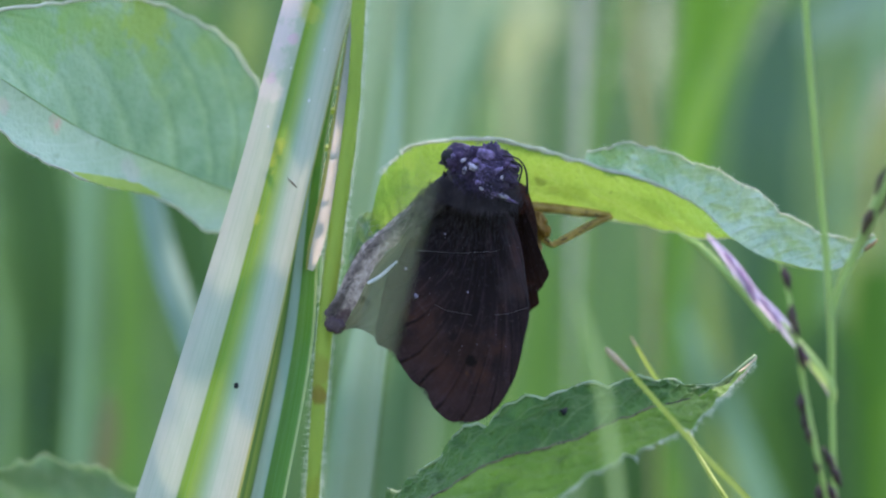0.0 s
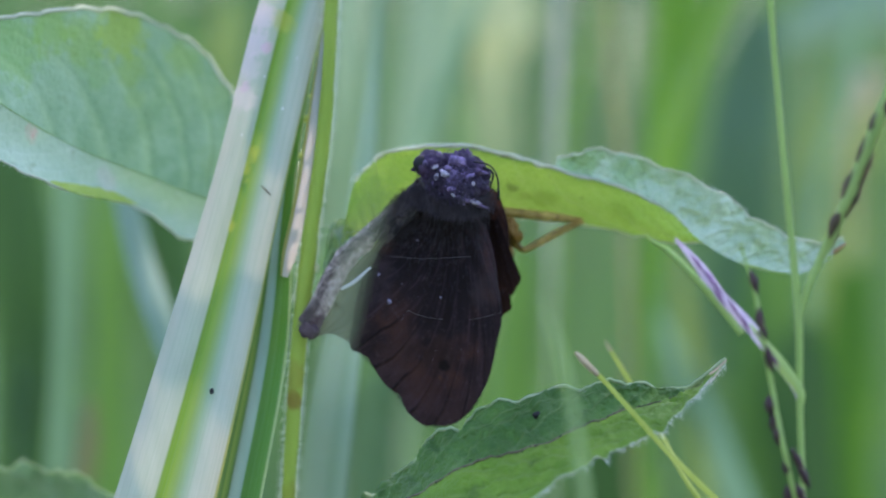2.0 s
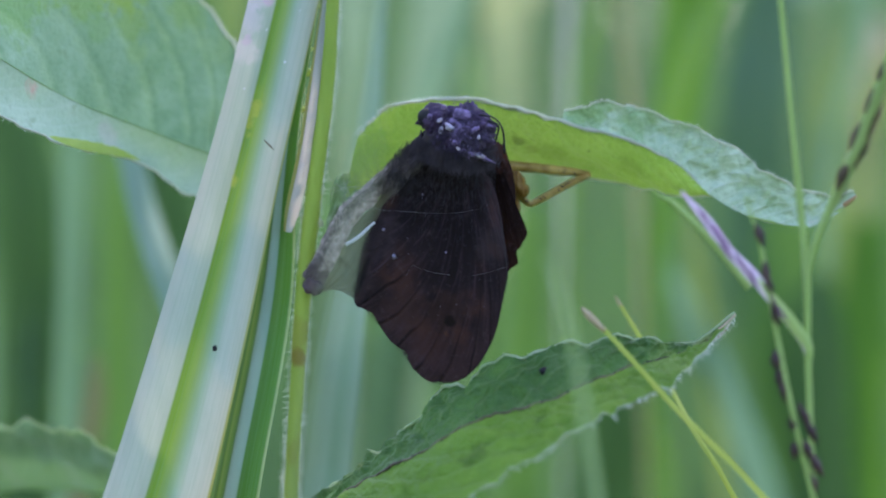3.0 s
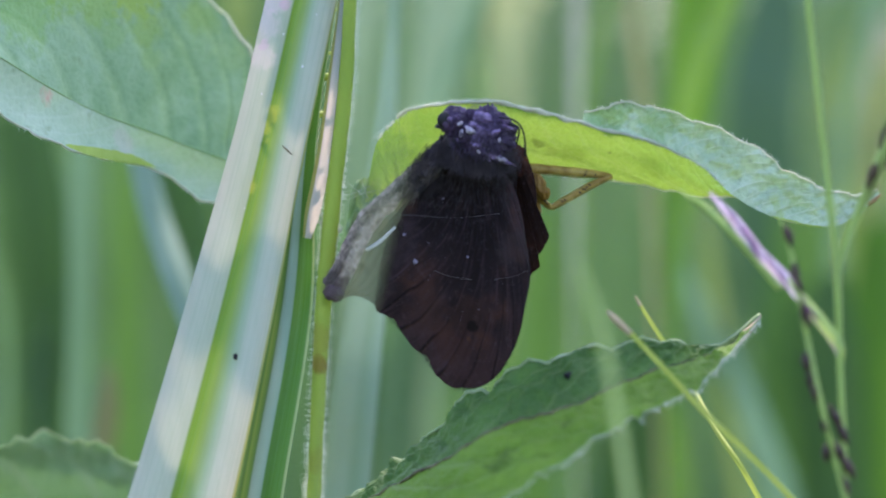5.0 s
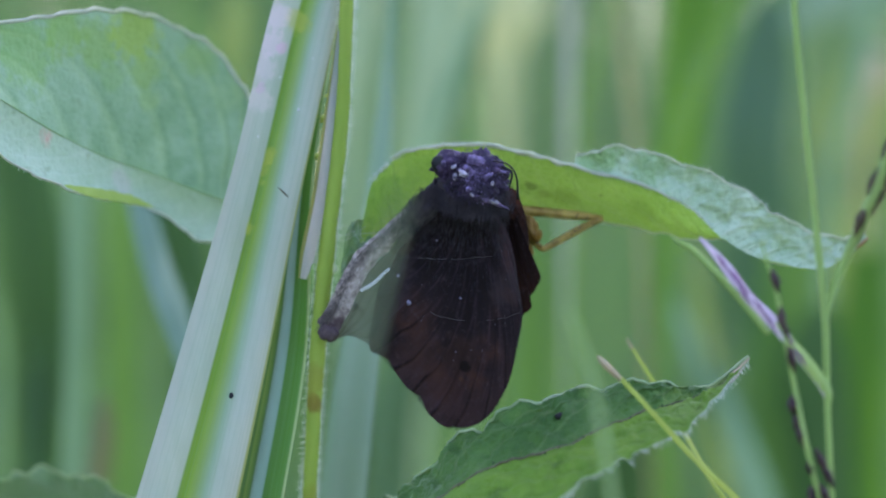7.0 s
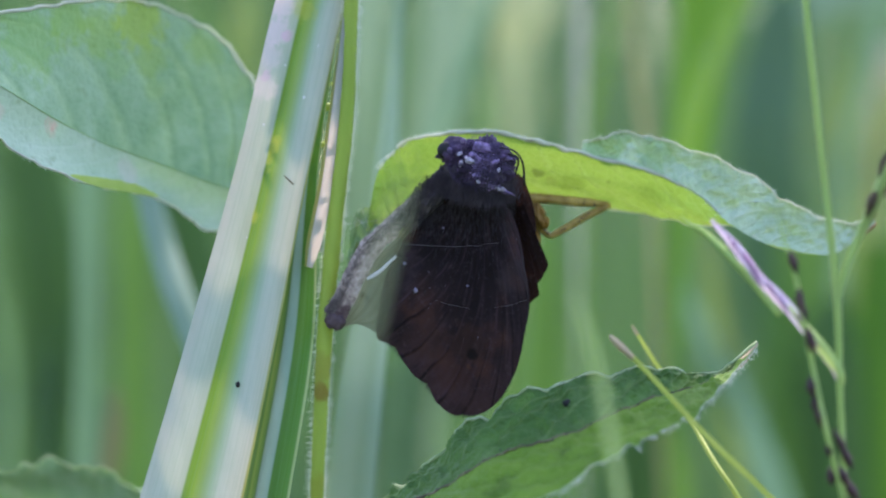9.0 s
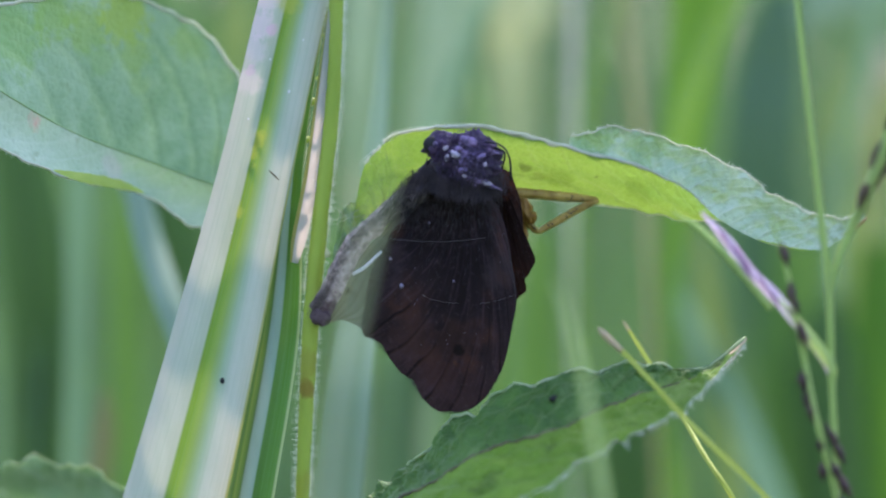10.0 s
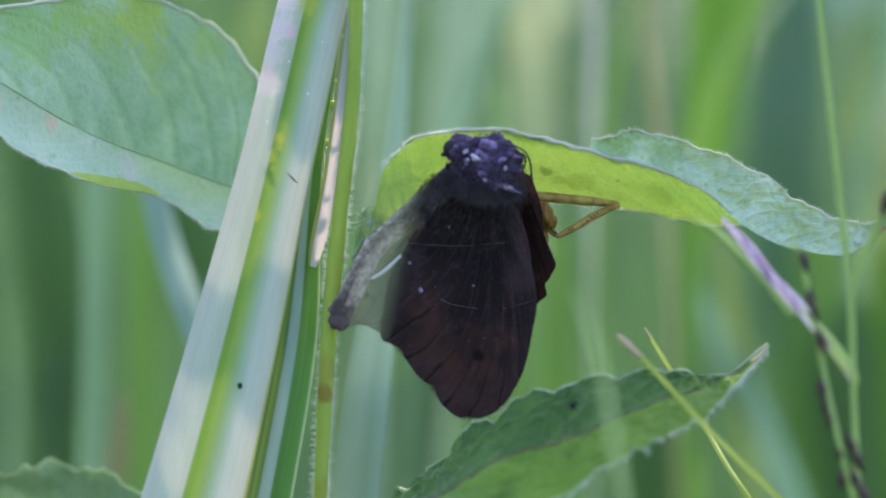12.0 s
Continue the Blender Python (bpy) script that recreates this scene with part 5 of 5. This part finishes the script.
    B([(31.5, 150.0, 4.0), (32.6, 150.0, -5.0), (34.0, 150.0, -16.0), (36.0, 150.0, -34.0)], [0.6, 2.0, 2.4, 2.0, 2.0, 2.0], BG_MOSS, "yellowish green blurred grass leaf")
    B([(3.3, 140.0, 23.0), (3.7, 140.0, 18.5), (3.9, 140.0, 12.0), (4.2, 140.0, -32.0)], [0.3, 1.1, 0.8, 0.3, 0.3, 0.3], BG_GLAUCOUS, "pale tip of a blurred grass leaf")
    B([(50.0, 170.0, -6.0), (49.0, 170.0, -15.0), (50.0, 170.0, -34.0)], [3, 9, 9, 9], BG_DARK, "deep green blurred blade standing in for a shaded gap")


# ---- butterfly and spider ----
WING_RIM = [(-54, 72), (-40, 126), (-30, 184), (-24, 241), (-18, 287), (-13, 335), (-8, 380), (-2, 408), (4, 417), (9, 398), (14, 370), (20, 345), (27, 327), (32.5, 318), (36.5, 280), (41.5, 238), (47.2, 198), (53.5, 157), (66, 105)]


def wing_sheet(root, rim, unit=0.05, bulge=1.6, na=110, nr=40, scallop=0.015, depth=0.0, tilt=0.0, folds=0.12):
    """A wing as a fan: rim gives angle (from hanging straight down, towards -x) and reach."""
    rows = []
    for i in range(na + 1):
        u = i / na
        p = spline([(a, r, 0) for a, r in rim], u)
        w, r = radians(p.x), p.y * unit
        r *= 1 + scallop * (1.0 + (1.1 if u > 0.5 else 0.0)) * (abs(math.sin(u * 9 * math.pi + 0.3)) - 0.6) + 0.006 * noise.noise(Vector((u * 40, 0, 2)))
        row = []
        for j in range(nr + 1):
            v = j / nr
            y = depth - bulge * math.sin(math.pi * min(v * 0.85 + 0.08, 1)) * (0.3 + 0.7 * math.sin(math.pi * u)) - folds * math.sin(u * 9 * 2 * math.pi) * v + tilt * (u - 0.5) * v
            row.append(Vector(root) + Vector((-math.sin(w) * r * v, y, -math.cos(w) * r * v)))
        rows.append(row)
    return sheet(rows)


def build_butterfly():
    b = thing("butterfly", mm((1.05, 1.0, 6.07)), "dead dark brown butterfly hanging with worn folded wings", "butterfly")
    w = part("hindwing", wing_sheet((1.05, 0.5, 6.06), WING_RIM), WING, b, "dark chocolate-brown wing with fine veins and a small black eyespot")
    side = [Vector((1.05, 0.1, 6.06)) + Vector((-math.sin(radians(a)) * r, 0, -math.cos(radians(a)) * r)) * 0.05 for a, r in WING_RIM[1:5]]
    part("wing_edge", tube([p + Vector((-0.12, -0.45, 0)) for p in side], [0.02, 0.035, 0.03, 0.02], 40, 5, 1, None, 0.8), FUR_WING, b, "worn brown wing edge")
    edge = []
    rng = random.Random(91)
    for _ in range(1500):
        p = spline([(a, r, 0) for a, r in WING_RIM], rng.uniform(0.12, 0.86))
        w, r = radians(p.x), p.y * 0.05 * rng.uniform(0.975, 0.998)
        edge.append((Vector((1.05, 0.3, 6.06)) + Vector((-math.sin(w) * r, 0, -math.cos(w) * r)), (-math.sin(w), -0.1, -math.cos(w))))
    hairs("margin_fringe", b, edge, 0.28, 0.022, FUR_WING, 18, "short dark scales along the wing margin")
    # second wing, seen at its edge
    part("hindwing", wing_sheet((4.24, 3.2, 7.11), [(-60, 30), (-42, 54), (-26, 110), (-20.5, 149), (-22.5, 180), (-17.5, 200), (-14, 211), (-13, 232), (-8, 243), (-2, 290), (12, 300), (24, 180)], bulge=0.8, scallop=0.006, folds=0.03), WING_BACK, b, "red-brown rear wing showing past the front one")
    # worn forewing folded out to the side
    outer = [(-3.79, -0.6, 5.24), (-6.44, -0.5, 2.95), (-9.09, -0.3, 0.45), (-10.89, -0.2, -3.10), (-12.20, 0.0, -5.35)]
    inner = [(-3.09, -0.6, 4.44), (-5.2, -0.5, 1.75), (-7.6, -0.4, -0.85), (-9.2, -0.3, -4.1), (-10.6, -0.1, -6.84)]
    low = [(-2.19, 1.0, 2.64), (-3.58, 1.4, -0.95), (-4.48, 1.6, -4.73), (-6.4, 1.2, -7.6), (-9.20, 0.3, -6.35)]
    rows, roll = [], []
    for i in range(51):
        u = i / 50
        a, c, d = spline(outer, u), spline(inner, u), spline(low, u)
        rows.append([c.lerp(d, j / 24) + Vector((0, 0.12 * math.sin(math.pi * j / 24) + 0.10 * math.sin(j * 1.6 + 3 * u), 0)) for j in range(25)])
        roll.append([a.lerp(c, j / 12) + Vector((0.12 * noise.noise((u * 14, j * 0.4, 1)), -0.38 * math.sin(math.pi * j / 12) - 0.14 * noise.noise((u * 9, j * 0.8, 4)), 0.12 * noise.noise((u * 14, j * 0.4, 7)))) for j in range(13)])
    fw = part("forewing", sheet(rows), WING_GREY, b, "worn grey-brown forewing folded out")
    part("costa", sheet(roll), COSTA, fw, "thick grey-brown rolled wing edge")
    rng = random.Random(14)
    hairs("costa_hairs", fw, [(spline(outer, rng.uniform(0, 1)) + Vector((rng.uniform(-0.1, 0.9), -0.45, rng.uniform(-0.8, 0.2))), (-0.5, -0.4, -0.7)) for _ in range(1100)], 0.5, 0.02, FUR_PALE, 15)
    part("wing_tip", blob((-11.19, -0.3, -6.24), (0.85, 0.5, 0.75), 25, 0.4, 2, 2.2, 3), COSTA, fw, "dark rolled wing tip")
    fringe = []
    for _ in range(1300):
        u = rng.random()
        q = spline([(-2.45, -0.3, 3.45), (-4.20, 0.1, 0.55), (-5.80, 0.1, -2.95), (-7.10, 0.2, -6.45)], u) + Vector((rng.uniform(-0.5, 0.7), -0.15, rng.uniform(-0.3, 0.3)))
        fringe.append((q, (-0.55, -0.1, -0.8)))
    hairs("wing_fringe", b, fringe, 0.9, 0.018, FUR_WING, 17, "brown-black scales at the wing's edge")
    # body
    part("thorax", blob((2.05, -1.1, 7.25), (2.5, 2.0, 2.35), 12, 0.34, 3.4, 1.0, 5), THORAX, b, "purplish-black rough thorax")
    part("head", blob((-0.45, -1.0, 8.52), (1.45, 1.3, 1.3), 0, 0.3, 2.6, 2.0, 4), THORAX, b, "small dark head")
    part("eye", blob((-1.34, -1.6, 8.71), (0.75, 0.6, 0.75), 0, 0.05, 1, 3.0, 3), BLACK, b, "round black eye")
    part("shoulder", blob((0.90, -0.5, 5.24), (3.3, 1.1, 1.25), 14, 0.2, 3.2, 4.0, 5), FUR, b, "dark furry shoulder")
    part("shoulder", blob((-2.3, -0.5, 5.1), (2.7, 1.0, 0.95), -57, 0.3, 3.4, 6.0, 5), FUR, b, "dark furry shoulder")
    part("shoulder", blob((-0.3, -0.7, 6.5), (1.3, 1.2, 1.5), 0, 0.3, 3.4, 8.0, 4), FUR, b, "dark furry shoulder")
    rng = random.Random(21)
    # pale lilac scales that paint the sky's highlights on the dark thorax
    flakes = bmesh.new()
    for i in range(260):
        gx, gz, sx = ((-1.0, 0.9, 0.6), (0.9, -1.7, 0.5), (-0.5, 0.5, 1.3), (-0.4, 0.3, 0.45))[i % 4]
        px, pz = gx + rng.gauss(0, sx), gz + rng.gauss(0, sx * 0.6)
        k2 = min((px * px + pz * pz) / 8.2, 0.97)
        c = Vector((1.89, -1.2, 7.22)) + Vector((px, -2.35 * math.sqrt(1 - k2) - 0.05, pz))
        d = Vector((rng.gauss(0, 1), rng.gauss(0, 0.4), rng.gauss(0, 1))).normalized() * rng.uniform(0.04, 0.15)
        e = d.cross(Vector((rng.uniform(-.5, .5), -1, rng.uniform(-.5, .5)))).normalized() * d.length * rng.uniform(0.2, 0.5)
        flakes.faces.new([flakes.verts.new(mm(c + q)) for q in (-d, e * 0.8, d, -e)])
    tagged(part("glint_scales", flakes, GLINT, b, "lilac body scales coloured pale for highlights", smooth=False), kind="stuff")
    # pale blobs, likewise painted highlights
    for c, sz, t, mat in (((3.05, -2.5, 5.35), (1.3, 0.25, 0.2), 20, GLINT), ((3.4, -2.75, 5.3), (0.5, 0.15, 0.2), 20, GLINT_BRIGHT), ((1.39, -3.1, 7.73), (0.4, 0.25, 0.5), 60, GLINT), ((0.75, -3.55, 7.75), (0.45, 0.2, 0.24), 25, GLINT_BRIGHT), ((1.0, -3.5, 8.25), (0.3, 0.2, 0.26), 0, GLINT), ((-0.1, -3.3, 8.35), (0.26, 0.2, 0.14), -30, GLINT_BRIGHT), ((0.0, -3.2, 7.5), (0.16, 0.15, 0.3), 10, GLINT_BRIGHT), ((1.9, -3.0, 8.9), (0.75, 0.3, 0.4), 20, GLINT), ((-1.0, -2.5, 8.65), (0.2, 0.2, 0.3), 0, GLINT), ((2.9, -3.35, 7.5), (0.4, 0.2, 0.22), -40, GLINT), ((3.3, -3.1, 6.9), (0.14, 0.1, 0.2), 10, GLINT_BRIGHT), ((1.2, -3.5, 6.4), (0.22, 0.15, 0.2), 0, GLINT), ((1.5, -3.3, 5.9), (0.2, 0.15, 0.12), 40, GLINT_BRIGHT), ((3.9, -2.7, 7.95), (0.6, 0.2, 0.14), 8, GLINT)):
        part("glint_patch", blob(c, sz, t, 0.7, 4, c[0], 3), mat, b, "pale lilac patch painted as a highlight")
    part("antenna", tube([(3.28, -2.5, 8.88), (4.66, -2.6, 8.58), (5.41, -2.4, 7.50), (5.57, -2.0, 5.52)], [0.09, 0.08, 0.11], 16, 6), BLACK, b, "bent black antenna")
    part("leg", tube([(4.17, -2.4, 8.39), (5.01, -2.6, 7.84), (4.77, -2.4, 6.50)], [0.14, 0.1, 0.07], 12, 6), BLACK, b, "folded black leg")
    rng = random.Random(12)
    roots, pale = [], []
    for _ in range(4200):
        u = rng.random()
        p = spline([(-4.1, -0.8, 3.3), (-2.7, -1.2, 5.0), (-1.2, -1.5, 5.4), (0.30, -2.0, 4.62), (2.78, -2.0, 4.42), (4.78, -1.4, 5.28)], u) + Vector((rng.uniform(-.8, .8), rng.uniform(-.5, .4), rng.uniform(-0.5, 1.4)))
        roots.append((p, (-0.25 + 0.1 * u, -0.25, -1.0)))
    for _ in range(900):
        u = rng.random()
        p = spline([(-1.94, -1.2, 5.53), (-3.94, -0.9, 3.94), (-4.69, -0.6, 2.30)], u) + Vector((rng.uniform(-.9, .9), rng.uniform(-.3, .3), rng.uniform(-.7, .7)))
        pale.append((p, (-0.6, -0.3, -0.7)))
    for _ in range(450):
        w, k = rng.uniform(0, 6.283), math.sqrt(rng.random())
        d = Vector((k * math.cos(w), -math.sqrt(max(0.02, 1 - k * k)), k * math.sin(w)))
        roots.append((Vector((2.09, -1.2, 7.02)) + Vector((d.x * 2.75, d.y * 2.1, d.z * 2.65)), (d.x - 0.3, d.y * 0.6, d.z - 0.5)))
    hairs("fur", b, roots, 0.65, 0.026, FUR, 3, "dark body fur")
    tufts = []
    for _ in range(700):
        w, k = rng.uniform(0, 6.283), math.sqrt(rng.random())
        d = Vector((k * math.cos(w), -math.sqrt(max(0.02, 1 - k * k)), k * math.sin(w)))
        tufts.append((Vector((1.69, -1.2, 7.42)) + Vector((d.x * 2.75, d.y * 2.15, d.z * 2.5)), (d.x * 0.8 + 0.3, d.y * 0.4, d.z - 0.6)))
    hairs("fur", b, tufts, 0.5, 0.04, FUR_VIOLET, 6, "violet body fur")
    nap = []
    for _ in range(1300):
        u, v = rng.random(), min(rng.expovariate(3.2), 1.6)
        p = spline([(-3.44, -0.5, 2.45), (-1.20, -1.2, 3.29), (1.04, -1.6, 3.43), (3.29, -1.4, 3.63), (4.79, -0.9, 4.44)], u) + Vector((0.12 * (u - 0.5) * v, 0.1 - 0.25 * v, 0.9 - 4.4 * v))
        nap.append((p, (-0.15 + 0.2 * u, -0.12, -1.0)))
    hairs("wing_nap", b, nap, 0.5, 0.03, FUR_WING, 16, "short brown-black hairs over the wing base")
    hairs("fur", b, pale, 1.1, 0.018, FUR_PALE, 4, "grey fur at the wing base")
    grains = [((-1.59, -1.5, 1.89), 0.09), ((0.45, -1.7, -3.18), 0.13), ((-4.04, -0.8, -3.49), 0.2), ((-5.04, -0.7, -1.20), 0.16)]
    rng = random.Random(40)
    for _ in range(26):
        x, z = rng.uniform(-4.5, 4.5), rng.uniform(-9, 2)
        grains.append(((x + 0.4, -1.75 + abs(x) * 0.16 + 0.03 * abs(z + 4), z), rng.uniform(0.015, 0.035)))
    for i, (c, r) in enumerate(grains):
        part("dust_grain", blob(c, (r, r * 0.6, r * rng.uniform(0.6, 1.3)), rng.uniform(0, 90), 0.8, 2, i, 1), DUST, b)


def build_silk():
    s = thing("silk_threads", mm((-7.18, -1.0, -1.45)), "fine white spider silk over the wings", "spider silk")
    part("scrap", tube([(-8.32, -1.2, -2.54), (-7.17, -1.4, -1.84), (-5.78, -1.4, -0.55)], [0.14, 0.17, 0.12], 16, 6, 0.5, None, 0.4), SILK, s, "white scrap of silk")
    for pts in ([(-7.18, -1.0, 0.80), (-4.18, -1.4, 0.45), (-0.20, -1.6, 0.25), (3.29, -1.4, 0.55)], [(-2.44, -1.6, -4.33), (-1.19, -1.7, -4.83), (0.80, -1.8, -5.17)], [(2.79, -1.6, -5.18), (4.28, -1.4, -4.93), (5.78, -1.0, -4.44)], [(-9.64, 5.0, 11.11), (-8.98, 5.0, 11.61), (-8.52, 5.0, 12.22)], [(29.29, -3.0, 2.03), (30.28, -3.0, 2.28), (31.32, -3.0, 2.53)], [(32.51, -3.0, 0.79), (33.50, -4.0, 1.04)], [(-4.26, 5.0, -14.91), (-2.98, 4.0, -17.65), (-1.21, 2.0, -21.32)]):
        part("thread", tube(pts, [0.002, 0.0035, 0.002], 16, 5), THREAD, s)
    for pts in ([(-10.82, 4.0, 2.83), (-9.91, 4.0, 2.38), (-7.89, 4.0, 3.19)], [(-10.01, 4.0, 1.87), (-8.70, 4.0, 2.48), (-7.03, 4.0, 2.68)], [(-8.80, 4.0, 3.79), (-8.40, 4.0, 2.48), (-7.79, 4.0, 1.16)], [(-10.06, 4.0, 3.49), (-9.10, 4.0, 2.68), (-8.19, 4.0, 1.67)], [(-7.89, 4.0, 7.13), (-7.28, 4.0, 7.84), (-5.87, 4.0, 8.75)]):
        part("thread", tube(pts, [0.008, 0.014, 0.008], 16, 5), SILK, s)


def build_spider():
    p = thing("crab_spider", mm((5.90, 6.0, 2.85)), "small amber spider clinging under the leaf behind its prey", "spider")
    part("abdomen", blob((4.89, 6.5, 0.56), (2.2, 2.0, 2.9), 10, 0.08, 1, 5, 3), SPIDER_DARK, p, "brownish abdomen, mostly hidden")
    part("head_body", blob((5.54, 6.0, 3.10), (1.6, 1.5, 1.5), 0, 0.08, 1, 6, 3), SPIDER_DARK, p)
    legs = [([(5.80, 6.0, 4.63), (7.95, 6.5, 4.48), (10.51, 7.0, 4.23), (13.33, 7.5, 3.93)], [0.5, 0.42, 0.42, 0.26]),
            ([(13.43, 7.5, 3.93), (11.27, 7.0, 2.91), (9.48, 6.6, 1.89), (8.04, 6.2, 1.12)], [0.28, 0.34, 0.33, 0.26]),
            ([(8.04, 6.2, 1.12), (7.43, 6.0, 1.58), (6.66, 5.8, 2.44)], [0.27, 0.3, 0.36])]
    for pts, r in legs:
        lg = part("leg", tube(pts, r, 20, 8, 1, None, 0.12), SPIDER, p, "amber leg with dark speckles")
        rng = random.Random(int(pts[0][0] * 10))
        roots = []
        for _ in range(26):
            q = spline(pts, rng.uniform(0.05, 0.95))
            roots.append((q, (rng.uniform(-1, 1), rng.uniform(-1, 0.2), rng.uniform(-1, 0.6))))
        hairs("bristles", lg, roots, 0.6, 0.03, BLACK, 6)
        for _ in range(7):
            q = spline(pts, rng.uniform(0.1, 0.9)) + Vector((0, -0.33, rng.uniform(-0.15, 0.15)))
            part("speckle", blob(q, (0.16, 0.06, 0.07), 30, 0.3), BLACK, lg)
    part("palp", blob((6.90, 5.2, 2.99), (0.62, 0.55, 1.1), -12, 0.35, 2, 7, 4), SPIDER_DARK, p, "brown stout palp")
    part("palp", blob((7.51, 5.3, 2.39), (0.42, 0.4, 0.55), 0, 0.3, 2, 8, 3), SPIDER_DARK, p)


build_ground()
build_distance()
DIMMING_BOUGH = build_dimming_tree()
build_background_blades()
build_sedge()
build_herb()
build_shade_sprig()
build_right_grasses()
build_butterfly()
build_silk()
build_spider()


def sway(thing_, rows):
    """Small drifts of a rooted plant: seconds, millimetres along x and z at the height of the butterfly."""
    base = thing_.location.copy()
    walk(thing_, [(t, Matrix.Translation(base) @ pose(0, 0, dz * 0.001, 0, math.degrees(dx * 0.001 / 0.5), 0)) for t, dx, dz in rows])


def motions():
    # the added unseen bough drifts across the sun and dims the plants' light
    walk(DIMMING_BOUGH, [(t, pose(-0.985 * d, 0.17 * d, 0)) for t, d in ((0.0, 0.0), (0.4, 0.02), (0.8, 0.0), (1.2, 0.02), (1.6, 0.14), (2.0, 0.09), (2.4, 0.11), (2.8, 0.10), (3.2, 0.11), (4.8, 0.06), (5.2, 0.0), (6.0, 0.02), (6.4, 0.08), (7.0, 0.14), (7.6, 0.09), (9.3, 0.02), (10.0, 0.04), (11.0, 0.0), (11.5, 0.02), (12.0, 0.06))])
    # light wind in the thin grasses
    sway(MOOR_GRASS, [(0.0, -0.24, 0.00), (1.0, -0.26, 0.00), (2.0, -0.26, 0.00), (3.0, -0.38, 0.00), (4.8, -0.15, 0.00), (5.5, -0.09, 0.00), (6.5, -0.06, 0.00), (7.5, -0.06, 0.00), (9.3, 0.41, 0.23), (10.5, 0.64, 0.24), (11.2, 0.61, 0.24), (12.0, 0.47, 0.24)])
    sway(SPIKE_STALK, [(0.0, 0.23, 0.00), (0.5, 0.31, 0.00), (1.0, 0.21, 0.00), (2.0, 0.21, 0.00), (3.0, -0.02, 0.00), (4.8, 0.11, 0.00), (5.0, 0.12, 0.00), (6.0, 0.13, 0.00), (6.5, -0.06, 0.00), (7.0, 0.02, 0.00), (7.5, 0.34, 0.00), (7.7, 0.42, 0.02), (9.3, 1.03, 0.26), (9.5, 1.09, 0.27), (10.5, 1.30, 0.27), (11.5, 1.13, 0.27), (12.0, 0.91, 0.27)])
    sway(VEIL, [(0.0, 0.7, 0.0), (0.6, 0.7, 0.0), (1.0, 0.5, 0.0), (1.5, 0.4, 0.0), (2.0, 0.1, 0.0), (3.0, -0.1, 0.0), (5.0, -0.6, 0.0), (6.0, 0.25, 0.0), (7.5, 0.0, 0.0), (9.5, 0.4, 0.0), (10.0, 0.7, 0.0), (11.0, 0.9, 0.0), (12.0, 0.4, 0.0)])
    sway(LEAF_A, [(0.0, 0.13, 0.30), (0.5, 0.27, 0.22), (1.5, 0.09, 0.30), (3.0, -0.04, 0.26), (4.8, 0.03, 0.24), (5.0, 0.04, 0.24), (6.0, 0.02, 0.15), (6.5, -0.04, 0.00), (7.0, -0.01, 0.00), (7.7, 0.20, 0.21), (9.3, 0.48, 0.67), (9.5, 0.51, 0.72), (10.5, 0.61, 0.77), (12.0, 0.43, 0.75)])
    sway(LEAF_B, [(0.0, -0.3, 0.2), (0.5, -0.45, 0.1), (1.5, -0.2, 0.06), (2.5, 0.05, 0.1), (3.2, 0.12, 0.06), (4.8, -0.15, 0.36), (5.5, -0.07, 0.22), (6.5, 0.0, 0.0), (7.0, 0.0, 0.1), (7.7, -0.4, 0.0), (9.5, -0.2, 0.26), (10.5, 0.0, 0.28), (12.0, -0.03, 0.1)])


motions()
